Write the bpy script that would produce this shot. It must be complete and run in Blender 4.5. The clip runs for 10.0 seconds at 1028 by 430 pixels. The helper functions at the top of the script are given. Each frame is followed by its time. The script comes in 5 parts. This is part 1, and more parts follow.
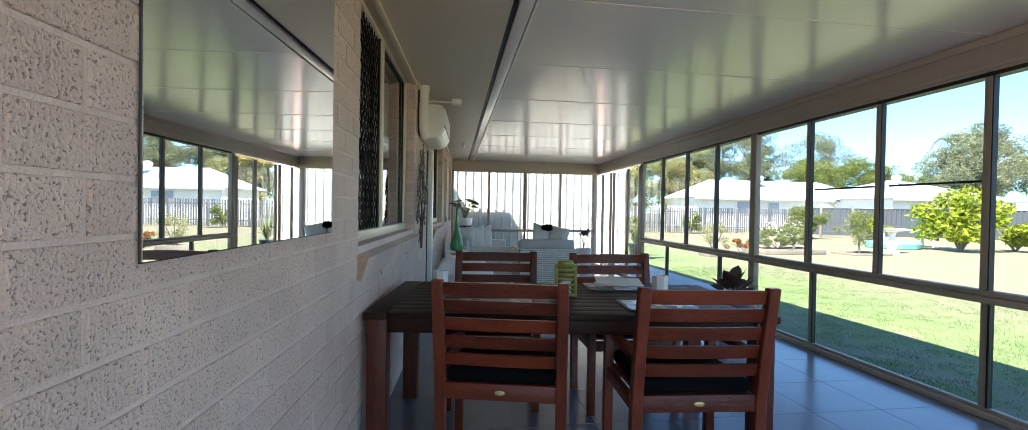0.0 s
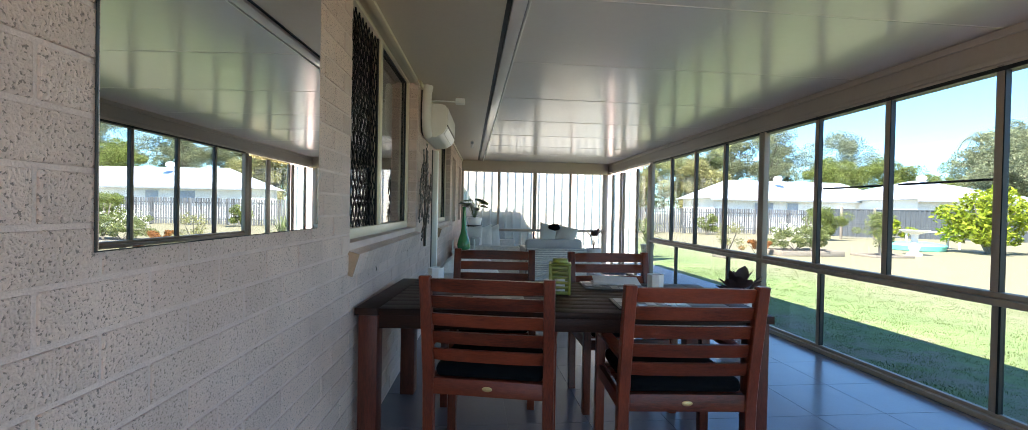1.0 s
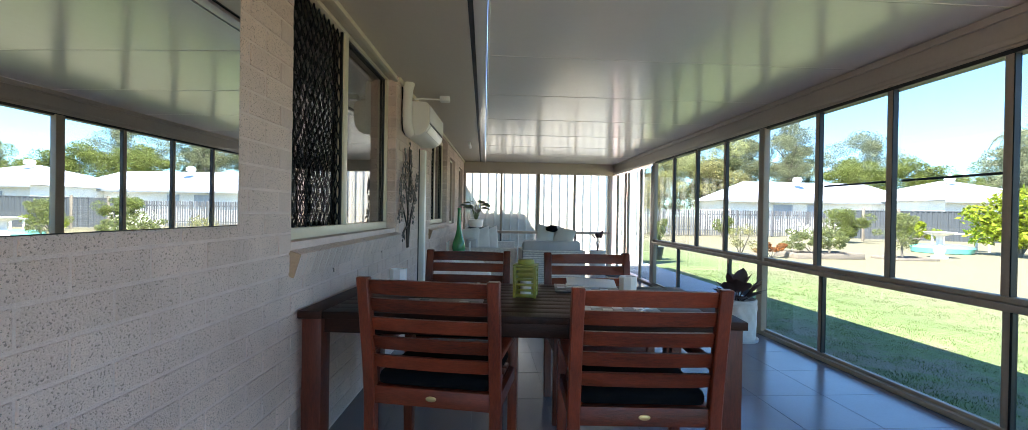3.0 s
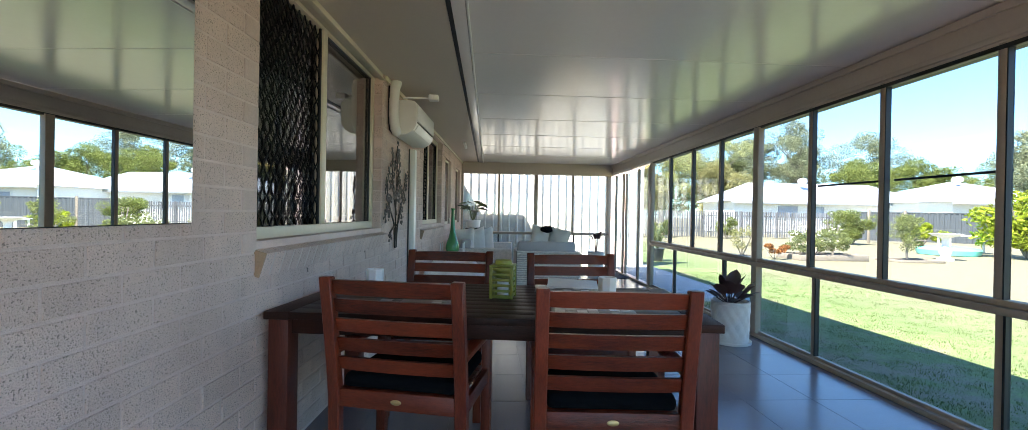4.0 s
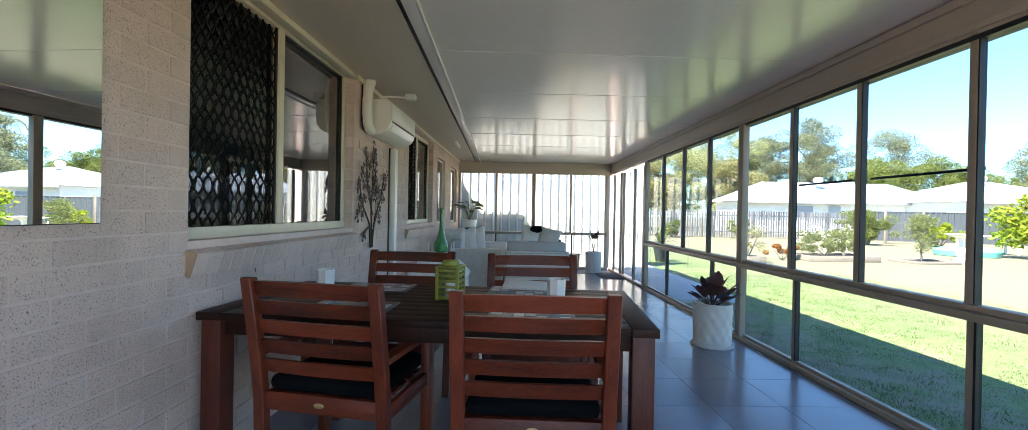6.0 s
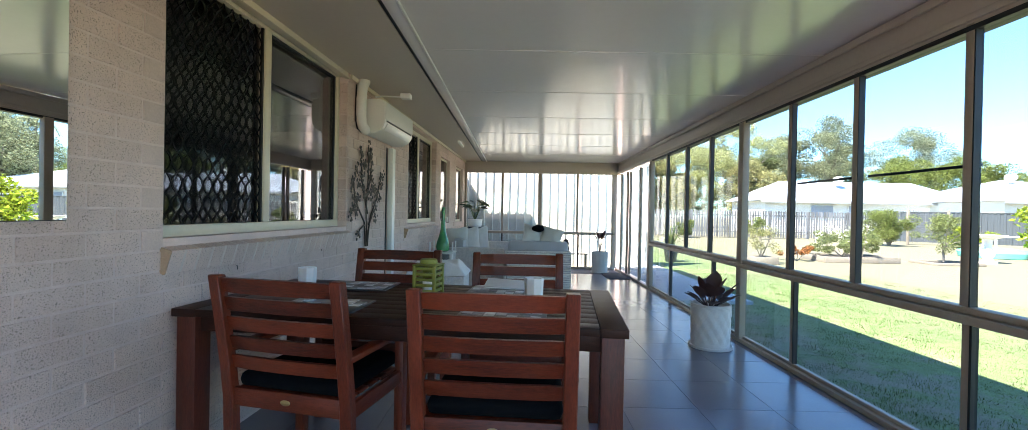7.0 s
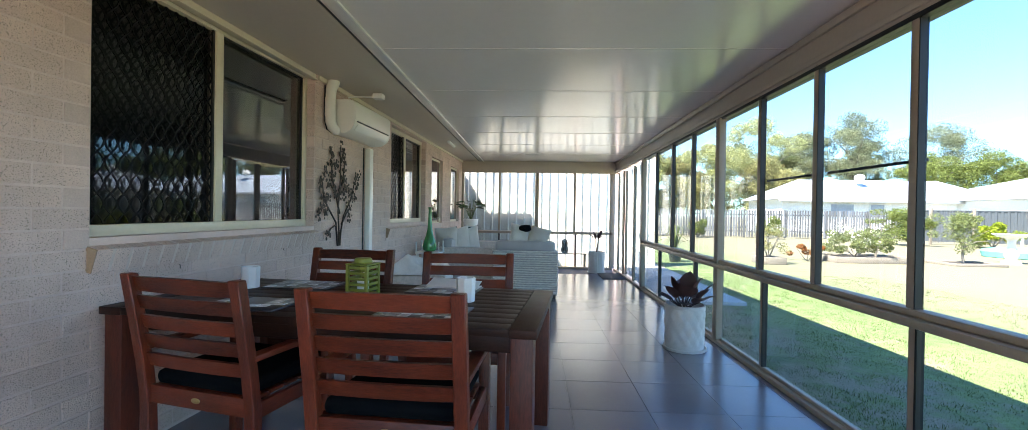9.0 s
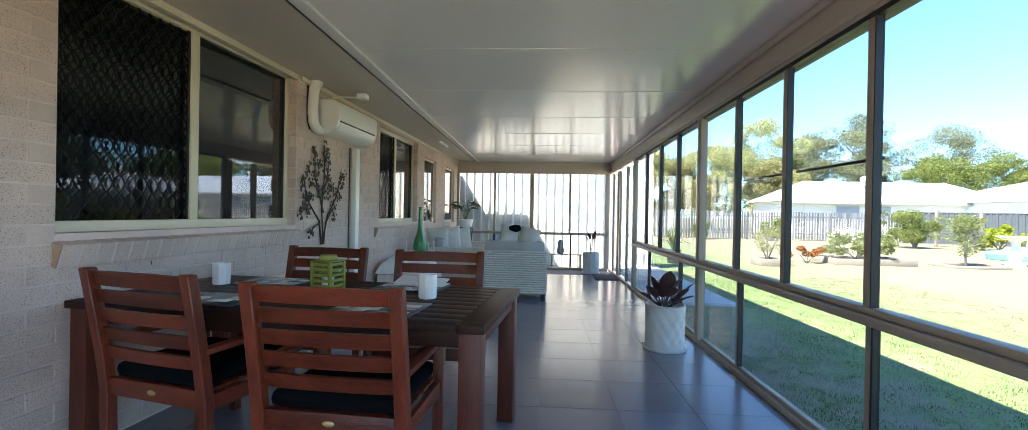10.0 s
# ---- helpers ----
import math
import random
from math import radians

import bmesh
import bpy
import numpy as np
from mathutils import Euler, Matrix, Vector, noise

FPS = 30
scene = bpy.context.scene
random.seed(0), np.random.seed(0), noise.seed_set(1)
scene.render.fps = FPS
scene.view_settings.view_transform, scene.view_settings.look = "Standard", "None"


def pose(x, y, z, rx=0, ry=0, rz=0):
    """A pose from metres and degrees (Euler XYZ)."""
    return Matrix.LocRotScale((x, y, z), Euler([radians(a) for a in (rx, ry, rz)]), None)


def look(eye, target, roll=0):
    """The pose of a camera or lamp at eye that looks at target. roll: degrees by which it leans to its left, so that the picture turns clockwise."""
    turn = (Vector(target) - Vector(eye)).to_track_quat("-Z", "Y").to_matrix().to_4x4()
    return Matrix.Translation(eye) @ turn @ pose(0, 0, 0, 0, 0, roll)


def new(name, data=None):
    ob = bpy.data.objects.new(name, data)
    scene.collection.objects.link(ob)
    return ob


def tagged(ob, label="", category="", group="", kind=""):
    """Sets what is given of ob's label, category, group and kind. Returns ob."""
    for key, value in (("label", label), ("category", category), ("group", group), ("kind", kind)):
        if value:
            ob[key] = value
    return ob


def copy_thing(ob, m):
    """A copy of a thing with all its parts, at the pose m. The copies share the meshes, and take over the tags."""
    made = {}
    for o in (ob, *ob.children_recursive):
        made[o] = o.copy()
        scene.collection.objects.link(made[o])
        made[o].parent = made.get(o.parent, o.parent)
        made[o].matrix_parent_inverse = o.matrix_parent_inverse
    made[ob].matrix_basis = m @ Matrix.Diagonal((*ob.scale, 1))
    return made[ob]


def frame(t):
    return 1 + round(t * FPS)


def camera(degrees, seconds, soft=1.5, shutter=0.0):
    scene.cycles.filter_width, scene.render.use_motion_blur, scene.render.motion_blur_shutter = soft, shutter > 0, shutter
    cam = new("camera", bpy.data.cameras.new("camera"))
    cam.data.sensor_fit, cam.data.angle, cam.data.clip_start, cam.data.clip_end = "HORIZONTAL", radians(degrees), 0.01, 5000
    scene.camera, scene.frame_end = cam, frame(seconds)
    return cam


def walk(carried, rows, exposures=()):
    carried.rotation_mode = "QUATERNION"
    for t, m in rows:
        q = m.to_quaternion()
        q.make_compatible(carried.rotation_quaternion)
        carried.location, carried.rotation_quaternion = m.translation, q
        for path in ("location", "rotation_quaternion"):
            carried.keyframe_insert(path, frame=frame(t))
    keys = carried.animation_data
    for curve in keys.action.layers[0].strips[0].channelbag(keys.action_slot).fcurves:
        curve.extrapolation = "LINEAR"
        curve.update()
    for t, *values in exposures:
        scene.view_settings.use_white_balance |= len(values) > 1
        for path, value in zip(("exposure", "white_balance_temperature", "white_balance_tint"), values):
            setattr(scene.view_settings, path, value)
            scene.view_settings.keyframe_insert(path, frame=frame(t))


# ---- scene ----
cam = camera(97.4, 10.0, soft=0.65)
PATH = [
    (0, (-0.094, -0.031, 1.228), (0.175, 1.951, 1.203), 0.98),
    (0.5, (-0.071, -0.030, 1.198), (0.176, 1.955, 1.181), 1.19),
    (1, (0.023, -0.051, 1.215), (0.226, 1.939, 1.191), 1.12),
    (1.5, (0.065, -0.008, 1.191), (0.254, 1.983, 1.175), 1.11),
    (2, (0.145, 0.016, 1.189), (0.313, 2.009, 1.176), 1.11),
    (2.5, (0.238, 0.041, 1.195), (0.386, 2.035, 1.182), 0.97),
    (4, (0.474, 0.105, 1.185), (0.585, 2.102, 1.178), 1.02),
    (4.5, (0.550, 0.127, 1.183), (0.657, 2.124, 1.178), 0.95),
    (5, (0.659, 0.123, 1.188), (0.748, 2.121, 1.180), 1.03),
    (5.5, (0.741, 0.131, 1.196), (0.816, 2.130, 1.186), 1.03),
    (7, (1.010, 0.161, 1.189), (0.995, 2.161, 1.177), 1.09),
    (7.5, (1.127, 0.175, 1.200), (1.084, 2.174, 1.184), 1.01),
    (8, (1.234, 0.192, 1.195), (1.172, 2.191, 1.182), 1.09),
    (8.5, (1.332, 0.195, 1.199), (1.253, 2.193, 1.183), 0.98),
    (9, (1.436, 0.199, 1.190), (1.346, 2.197, 1.177), 0.92),
    (9.5, (1.529, 0.198, 1.186), (1.437, 2.196, 1.173), 0.93),
    (10, (1.660, 0.189, 1.175), (1.545, 2.186, 1.168), 1.06),
]
EXPOSURE = [(0, 3.36, 7350, 33), (4.5, 3.48, 7350, 33), (10, 3.60, 7350, 33)]
walk(cam, [(t, look(eye, target, roll)) for t, eye, target, roll in PATH], EXPOSURE)

# ---- light ----
SKEW = math.atan(0.051)
world = bpy.data.worlds.new("world")
scene.world = world
world.use_nodes = True
wn = world.node_tree
sky = wn.nodes.new("ShaderNodeTexSky")
sky.sky_type, sky.sun_disc = "NISHITA", False
SUN = Vector((0.64, 0.45, -1.0)).normalized()
sky.sun_elevation = math.asin(-SUN.z)
sky.sun_rotation = math.atan2(-SUN.x, -SUN.y)
sky.air_density, sky.dust_density, sky.ozone_density = 0.9, 0.05, 6.0
wn.nodes["Background"].inputs["Strength"].default_value = 0.088
deep = wn.nodes.new("ShaderNodeVectorMath")
deep.operation = "MULTIPLY"
deep.inputs[1].default_value = (0.61, 0.94, 1.0)
wn.links.new(sky.outputs[0], deep.inputs[0])
wn.links.new(deep.outputs[0], wn.nodes["Background"].inputs["Color"])
sun = new("sun", bpy.data.lights.new("sun", "SUN"))
sun.data.energy, sun.data.angle, sun.data.color = 4.2, radians(0.5), (1.0, 0.94, 0.86)
sun.matrix_world = look((0, 0, 20), Vector((0, 0, 20)) + SUN)


# ---- materials ----
def material(name, colour, rough=0.6, metal=0.0, vary=0.12, scale=6.0, fine=60.0, bump=0.0, bump_scale=120.0,
             random_vary=0.0, coat=0.0, island=False, spots=None, stretch=(1, 1, 1), spec=0.5, world=False, stain=0.0):
    """A procedural surface: base colour with coarse and fine variation, roughness variation and relief."""
    m = bpy.data.materials.new(name)
    m.use_nodes = True
    nt = m.node_tree
    n, l = nt.nodes, nt.links
    b = n["Principled BSDF"]
    b.inputs["Metallic"].default_value = metal
    b.inputs["Coat Weight"].default_value = coat
    b.inputs["Specular IOR Level"].default_value = spec
    tc = n.new("ShaderNodeTexCoord")
    mp = n.new("ShaderNodeMapping")
    mp.inputs["Scale"].default_value = stretch
    if world:
        l.new(n.new("ShaderNodeNewGeometry").outputs["Position"], mp.inputs["Vector"])
    else:
        l.new(tc.outputs["Object"], mp.inputs["Vector"])
        if random_vary and not island:
            who = n.new("ShaderNodeObjectInfo")
            far = n.new("ShaderNodeMath")
            far.operation = "MULTIPLY"
            far.inputs[1].default_value = 61.0
            l.new(who.outputs["Random"], far.inputs[0])
            l.new(far.outputs[0], mp.inputs["Location"])
    coarse = n.new("ShaderNodeTexNoise")
    coarse.inputs["Scale"].default_value, coarse.inputs["Detail"].default_value = scale, 4
    fin = n.new("ShaderNodeTexNoise")
    fin.inputs["Scale"].default_value, fin.inputs["Detail"].default_value = fine, 3
    for t in (coarse, fin):
        l.new(mp.outputs[0], t.inputs["Vector"])
    add = n.new("ShaderNodeMath")
    add.operation = "ADD"
    l.new(coarse.outputs["Fac"], add.inputs[0])
    l.new(fin.outputs["Fac"], add.inputs[1])
    value = add.outputs[0]
    if random_vary:
        info = n.new("ShaderNodeNewGeometry" if island else "ShaderNodeObjectInfo")
        mul = n.new("ShaderNodeMath")
        mul.operation = "MULTIPLY_ADD"
        l.new(info.outputs["Random Per Island" if island else "Random"], mul.inputs[0])
        mul.inputs[1].default_value = 2 * random_vary / max(vary, 0.01)
        l.new(value, mul.inputs[2])
        off = n.new("ShaderNodeMath")
        off.operation = "SUBTRACT"
        l.new(mul.outputs[0], off.inputs[0])
        off.inputs[1].default_value = random_vary / max(vary, 0.01)
        value = off.outputs[0]
    if stain:
        cloud = n.new("ShaderNodeTexNoise")
        cloud.inputs["Scale"].default_value, cloud.inputs["Detail"].default_value = 1.7, 5
        l.new(mp.outputs[0], cloud.inputs["Vector"])
        shift = n.new("ShaderNodeMath")
        shift.operation = "MULTIPLY_ADD"
        shift.inputs[1].default_value, shift.inputs[2].default_value = stain / vary, -0.5 * stain / vary
        l.new(cloud.outputs["Fac"], shift.inputs[0])
        both = n.new("ShaderNodeMath")
        both.operation = "ADD"
        l.new(shift.outputs[0], both.inputs[0])
        l.new(value, both.inputs[1])
        value = both.outputs[0]
    rng = n.new("ShaderNodeMapRange")
    rng.clamp = False
    rng.inputs["From Min"].default_value, rng.inputs["From Max"].default_value = 0.6, 1.4
    rng.inputs["To Min"].default_value, rng.inputs["To Max"].default_value = 1 - vary, 1 + vary
    l.new(value, rng.inputs["Value"])
    mix = n.new("ShaderNodeVectorMath")
    mix.operation = "SCALE"
    mix.inputs[0].default_value = colour
    l.new(rng.outputs[0], mix.inputs["Scale"])
    out = mix.outputs[0]
    if spots:
        vor = n.new("ShaderNodeTexNoise")
        vor.inputs["Scale"].default_value, vor.inputs["Detail"].default_value = spots[0], 2
        l.new(mp.outputs[0], vor.inputs["Vector"])
        ramp = n.new("ShaderNodeMapRange")
        ramp.inputs["From Min"].default_value, ramp.inputs["From Max"].default_value = spots[1], spots[1] + 0.06
        l.new(vor.outputs["Fac"], ramp.inputs["Value"])
        mx = n.new("ShaderNodeMix")
        mx.data_type = "RGBA"
        l.new(ramp.outputs[0], mx.inputs[0])
        l.new(out, mx.inputs[6])
        mx.inputs[7].default_value = (*spots[2], 1)
        out = mx.outputs[2]
    l.new(out, b.inputs["Base Color"])
    rr = n.new("ShaderNodeMapRange")
    rr.inputs["To Min"].default_value, rr.inputs["To Max"].default_value = rough * 0.85, min(1, rough * 1.15)
    l.new(coarse.outputs["Fac"], rr.inputs["Value"])
    l.new(rr.outputs[0], b.inputs["Roughness"])
    if bump:
        bn = n.new("ShaderNodeTexNoise")
        bn.inputs["Scale"].default_value, bn.inputs["Detail"].default_value = bump_scale, 3
        l.new(mp.outputs[0], bn.inputs["Vector"])
        bp = n.new("ShaderNodeBump")
        bp.inputs["Strength"].default_value, bp.inputs["Distance"].default_value = bump, 0.01
        l.new(bn.outputs["Fac"], bp.inputs["Height"])
        l.new(bp.outputs[0], b.inputs["Normal"])
    return m


def glass_material(name, tint=(0.95, 0.97, 0.96), rise=4.5):
    m = bpy.data.materials.new(name)
    m.use_nodes = True
    nt = m.node_tree
    nt.nodes.remove(nt.nodes["Principled BSDF"])
    tr = nt.nodes.new("ShaderNodeBsdfTransparent")
    tr.inputs["Color"].default_value = (*tint, 1)
    gl = nt.nodes.new("ShaderNodeBsdfGlossy")
    gl.inputs["Roughness"].default_value = 0.01
    lw = nt.nodes.new("ShaderNodeLayerWeight")
    lw.inputs["Blend"].default_value = 0.5
    power = nt.nodes.new("ShaderNodeMath")
    power.operation = "POWER"
    power.inputs[1].default_value = rise
    nt.links.new(lw.outputs["Facing"], power.inputs[0])
    fr = nt.nodes.new("ShaderNodeMath")
    fr.operation = "MULTIPLY_ADD"
    fr.inputs[1].default_value, fr.inputs[2].default_value = 0.85, 0.035
    nt.links.new(power.outputs[0], fr.inputs[0])
    mx = nt.nodes.new("ShaderNodeMixShader")
    nt.links.new(fr.outputs[0], mx.inputs[0])
    nt.links.new(tr.outputs[0], mx.inputs[1])
    nt.links.new(gl.outputs[0], mx.inputs[2])
    nt.links.new(mx.outputs[0], nt.nodes["Material Output"].inputs["Surface"])
    return m


BRICK = material("brick", (0.645, 0.475, 0.402), 0.85, vary=0.10, scale=9, fine=140, bump=0.7, bump_scale=190, random_vary=0.022, world=True, stain=0.25, spots=(190, 0.595, (0.28, 0.21, 0.175)))
BRICK_JOINED = material("brick_joined", (0.645, 0.475, 0.402), 0.85, vary=0.10, scale=9, fine=140, bump=0.7, bump_scale=190, random_vary=0.022, island=True, world=True, stain=0.25, spots=(190, 0.595, (0.28, 0.21, 0.175)))
BRICK_TAN = material("brick_tan", (0.57, 0.425, 0.365), 0.85, vary=0.14, scale=12, fine=140, bump=0.5, bump_scale=160, random_vary=0.07, world=True)
MORTAR = material("mortar", (0.66, 0.505, 0.447), 0.9, vary=0.14, scale=14, fine=200, bump=0.4, bump_scale=300, stain=0.25, world=True)
CREAM = material("cream_aluminium", (0.64, 0.56, 0.42), 0.4, vary=0.05, scale=3, fine=40)
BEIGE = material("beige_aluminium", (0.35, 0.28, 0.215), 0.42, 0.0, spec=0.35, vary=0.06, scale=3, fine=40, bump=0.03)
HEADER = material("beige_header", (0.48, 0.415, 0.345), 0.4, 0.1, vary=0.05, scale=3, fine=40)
BLACK = material("black_rubber", (0.012, 0.012, 0.013), 0.5, vary=0.1)
WHITE = material("white_plastic", (0.78, 0.78, 0.75), 0.35, vary=0.03, scale=4)
SOFFIT = material("painted_soffit", (0.57, 0.49, 0.42), 0.40, vary=0.03, scale=2, fine=30, bump=0.04, bump_scale=30)
PANEL = material("insulated_roof_panel", (0.81, 0.765, 0.76), 0.19, vary=0.02, scale=1.5, fine=20, bump=0.035, bump_scale=9)
TILE = material("grey_floor_tile", (0.175, 0.162, 0.178), 0.21, spec=0.65, vary=0.05, scale=5, fine=70, bump=0.03, bump_scale=60, random_vary=0.02, world=True, stain=0.10)
GROUT = material("grout", (0.165, 0.155, 0.17), 0.85, vary=0.1)
MAHOGANY = material("red_brown_timber", (0.138, 0.0230, 0.0088), 0.36, spec=0.4, vary=0.50, scale=2.2, fine=16, bump=0.22, bump_scale=40, stretch=(2, 14, 14), random_vary=0.14)
DARKWOOD = material("dark_brown_timber", (0.036, 0.0125, 0.0082), 0.46, spec=0.16, vary=0.45, scale=2.2, fine=16, bump=0.12, bump_scale=40, stretch=(2, 14, 14), random_vary=0.10)
LEGWOOD = material("table_leg_timber", (0.100, 0.0215, 0.0118), 0.42, spec=0.3, vary=0.45, scale=2.2, fine=16, bump=0.12, bump_scale=40, stretch=(14, 14, 2))
CUSHION = material("black_cushion_fabric", (0.0045, 0.005, 0.006), 0.9, spec=0.06, vary=0.2, scale=8, fine=200, bump=0.3, bump_scale=400)
BRASS = material("brass", (0.55, 0.40, 0.18), 0.4, 0.8, vary=0.1)
MIRROR = bpy.data.materials.new("mirror_glass")
MIRROR.use_nodes = True
MIRROR.node_tree.nodes["Principled BSDF"].inputs["Metallic"].default_value = 1
MIRROR.node_tree.nodes["Principled BSDF"].inputs["Roughness"].default_value = 0.004
MIRROR.node_tree.nodes["Principled BSDF"].inputs["Base Color"].default_value = (0.86, 0.88, 0.87, 1)
CLEAR = glass_material("clear_glass")
GLASS = glass_material("tinted_glass", (0.66, 0.755, 0.76))
# near black puts the missing light of the rooms into the colour
UNLIT_ROOM = material("unlit_interior", (0.03, 0.03, 0.032), 0.8, vary=0.2)
GRASS = material("lawn", (0.128, 0.188, 0.060), 0.95, vary=0.45, scale=0.7, fine=9, bump=0.8, bump_scale=60)
CONCRETE = material("concrete", (0.42, 0.42, 0.42), 0.85, vary=0.12, scale=2, fine=60, bump=0.2)



def dry_out(m, dry):
    """The lawn is worn to bare soil beside the house, green past it, and dry further off."""
    nt = m.node_tree
    n, l = nt.nodes, nt.links
    b = n["Principled BSDF"]
    old = b.inputs["Base Color"].links[0].from_socket
    geo = n.new("ShaderNodeNewGeometry")
    sep = n.new("ShaderNodeSeparateXYZ")
    l.new(geo.outputs["Position"], sep.inputs[0])
    tex = n.new("ShaderNodeTexNoise")
    tex.inputs["Scale"].default_value, tex.inputs["Detail"].default_value = 0.45, 5
    l.new(geo.outputs["Position"], tex.inputs["Vector"])
    add = n.new("ShaderNodeMath")
    add.operation = "MULTIPLY_ADD"
    add.inputs[1].default_value = 6.0
    l.new(tex.outputs["Fac"], add.inputs[0])
    l.new(sep.outputs["X"], add.inputs[2])
    ramp = n.new("ShaderNodeMapRange")
    ramp.inputs["From Min"].default_value, ramp.inputs["From Max"].default_value = 8.4, 12.5
    l.new(add.outputs[0], ramp.inputs["Value"])
    mx = n.new("ShaderNodeMix")
    mx.data_type = "RGBA"
    l.new(ramp.outputs[0], mx.inputs[0])
    l.new(old, mx.inputs[6])
    mx.inputs[7].default_value = (*dry, 1)
    bare = n.new("ShaderNodeTexNoise")
    bare.inputs["Scale"].default_value, bare.inputs["Detail"].default_value, bare.inputs["Roughness"].default_value = 2.3, 8, 0.72
    l.new(geo.outputs["Position"], bare.inputs["Vector"])
    worn = n.new("ShaderNodeMath")
    worn.operation = "MULTIPLY_ADD"
    worn.inputs[1].default_value = -0.085
    l.new(sep.outputs["X"], worn.inputs[0])
    l.new(bare.outputs["Fac"], worn.inputs[2])
    patch = n.new("ShaderNodeMapRange")
    patch.inputs["From Min"].default_value, patch.inputs["From Max"].default_value = 0.09, 0.23
    l.new(worn.outputs[0], patch.inputs["Value"])
    thin = n.new("ShaderNodeMix")
    thin.data_type = "RGBA"
    l.new(patch.outputs[0], thin.inputs[0])
    l.new(mx.outputs[2], thin.inputs[6])
    thin.inputs[7].default_value = (0.235, 0.195, 0.125, 1)
    l.new(thin.outputs[2], b.inputs["Base Color"])


dry_out(GRASS, (0.195, 0.170, 0.100))


# ---- building blocks ----
def box(bm, x0, y0, z0, x1, y1, z1, bevel=0.0):
    """An axis-aligned box, its edges rounded by bevel."""
    res = bmesh.ops.create_cube(bm, size=1, matrix=Matrix.LocRotScale(((x0 + x1) / 2, (y0 + y1) / 2, (z0 + z1) / 2), None, (abs(x1 - x0), abs(y1 - y0), abs(z1 - z0))))
    if bevel:
        edges = list({e for v in res["verts"] for e in v.link_edges})
        bmesh.ops.bevel(bm, geom=edges, offset=bevel, segments=2, affect="EDGES", profile=0.5)
    return bm


def boxed(*boxes, bevel=0.0):
    bm = bmesh.new()
    for b in boxes:
        if bevel:
            tmp = box(bmesh.new(), *b, bevel=bevel)
            me = bpy.data.meshes.new("tmp")
            tmp.to_mesh(me)
            tmp.free()
            bm.from_mesh(me)
            bpy.data.meshes.remove(me)
        else:
            box(bm, *b)
    return bm


def lathe(profile, steps=32, wobble=None):
    """A turned body from (radius, height) pairs, open where the radius is above 0 at its ends."""
    bm = bmesh.new()
    rings = []
    for k, (r, z) in enumerate(profile):
        ring = []
        for i in range(steps):
            a = 2 * math.pi * i / steps
            rr = r + (wobble(a, z) if wobble else 0)
            ring.append(bm.verts.new((rr * math.cos(a), rr * math.sin(a), z)))
        rings.append(ring)
    for a, b in zip(rings, rings[1:]):
        for i in range(steps):
            j = (i + 1) % steps
            bm.faces.new((a[i], a[j], b[j], b[i]))
    if profile[0][0] > 0:
        bm.faces.new(rings[0][::-1])
    bm.faces.new(rings[-1])
    return bm


def tube(bm, points, radius, sides=8):
    """A round bar through points; radius a number or one for each point."""
    radii = radius if isinstance(radius, (list, tuple)) else [radius] * len(points)
    rings = []
    for k, p in enumerate(points):
        p = Vector(p)
        way = (Vector(points[min(k + 1, len(points) - 1)]) - Vector(points[max(k - 1, 0)])).normalized()
        side = way.cross(Vector((0.31, 0.17, 0.93))).normalized()
        up = side.cross(way)
        rings.append([bm.verts.new(p + radii[k] * (math.cos(2 * math.pi * i / sides) * side + math.sin(2 * math.pi * i / sides) * up)) for i in range(sides)])
    for a, b in zip(rings, rings[1:]):
        for i in range(sides):
            j = (i + 1) % sides
            bm.faces.new((a[i], a[j], b[j], b[i]))
    bm.faces.new(rings[0][::-1])
    bm.faces.new(rings[-1])
    return bm


def finish(name, bm, mat, smooth=False):
    bmesh.ops.recalc_face_normals(bm, faces=bm.faces)
    me = bpy.data.meshes.new(name)
    bm.to_mesh(me)
    bm.free()
    me.materials.append(mat)
    if smooth:
        me.polygons.foreach_set("use_smooth", [True] * len(me.polygons))
        me.set_sharp_from_angle(angle=radians(40))
    return me


def part(name, bm, mat, parent=None, label="", at=None, smooth=True):
    ob = new(name, finish(name, bm, mat, smooth))
    if parent:
        ob.parent = parent
    if at is not None:
        ob.matrix_local = at
    if label:
        ob["label"] = label
    return ob


def thing(name, label, category, at=None, group="", kind=""):
    ob = new(name)
    ob.empty_display_size = 0.1
    if at is not None:
        ob.matrix_world = at
    return tagged(ob, label, category, group, kind)


def structure(name, bm, mat, label="", at=None, category=""):
    ob = part(name, bm, mat, None, "", at)
    return tagged(ob, label, category, kind="structure")


WALL = pose(-0.625, 0, 0, 0, 0, -math.degrees(SKEW))  # the house wall: x out of the wall, y along it


LIFT = 0.03  # the roof stands this much over its drawn height


def sheared(bm, rate=-0.009):
    """Lets a roof member fall along its length, as the patio roof does."""
    for v in bm.verts:
        v.co.z += LIFT + rate * v.co.y
    return bm


# ---- floor ----
FLOOR_X, FLOOR_Y = (-0.75, 3.27), (-2.6, 9.95)
floor = structure("floor", boxed((FLOOR_X[0], FLOOR_Y[0], -0.12, FLOOR_X[1], FLOOR_Y[1], -0.004)), GROUT, "grey ceramic tile floor with pale grout lines", category="floor")

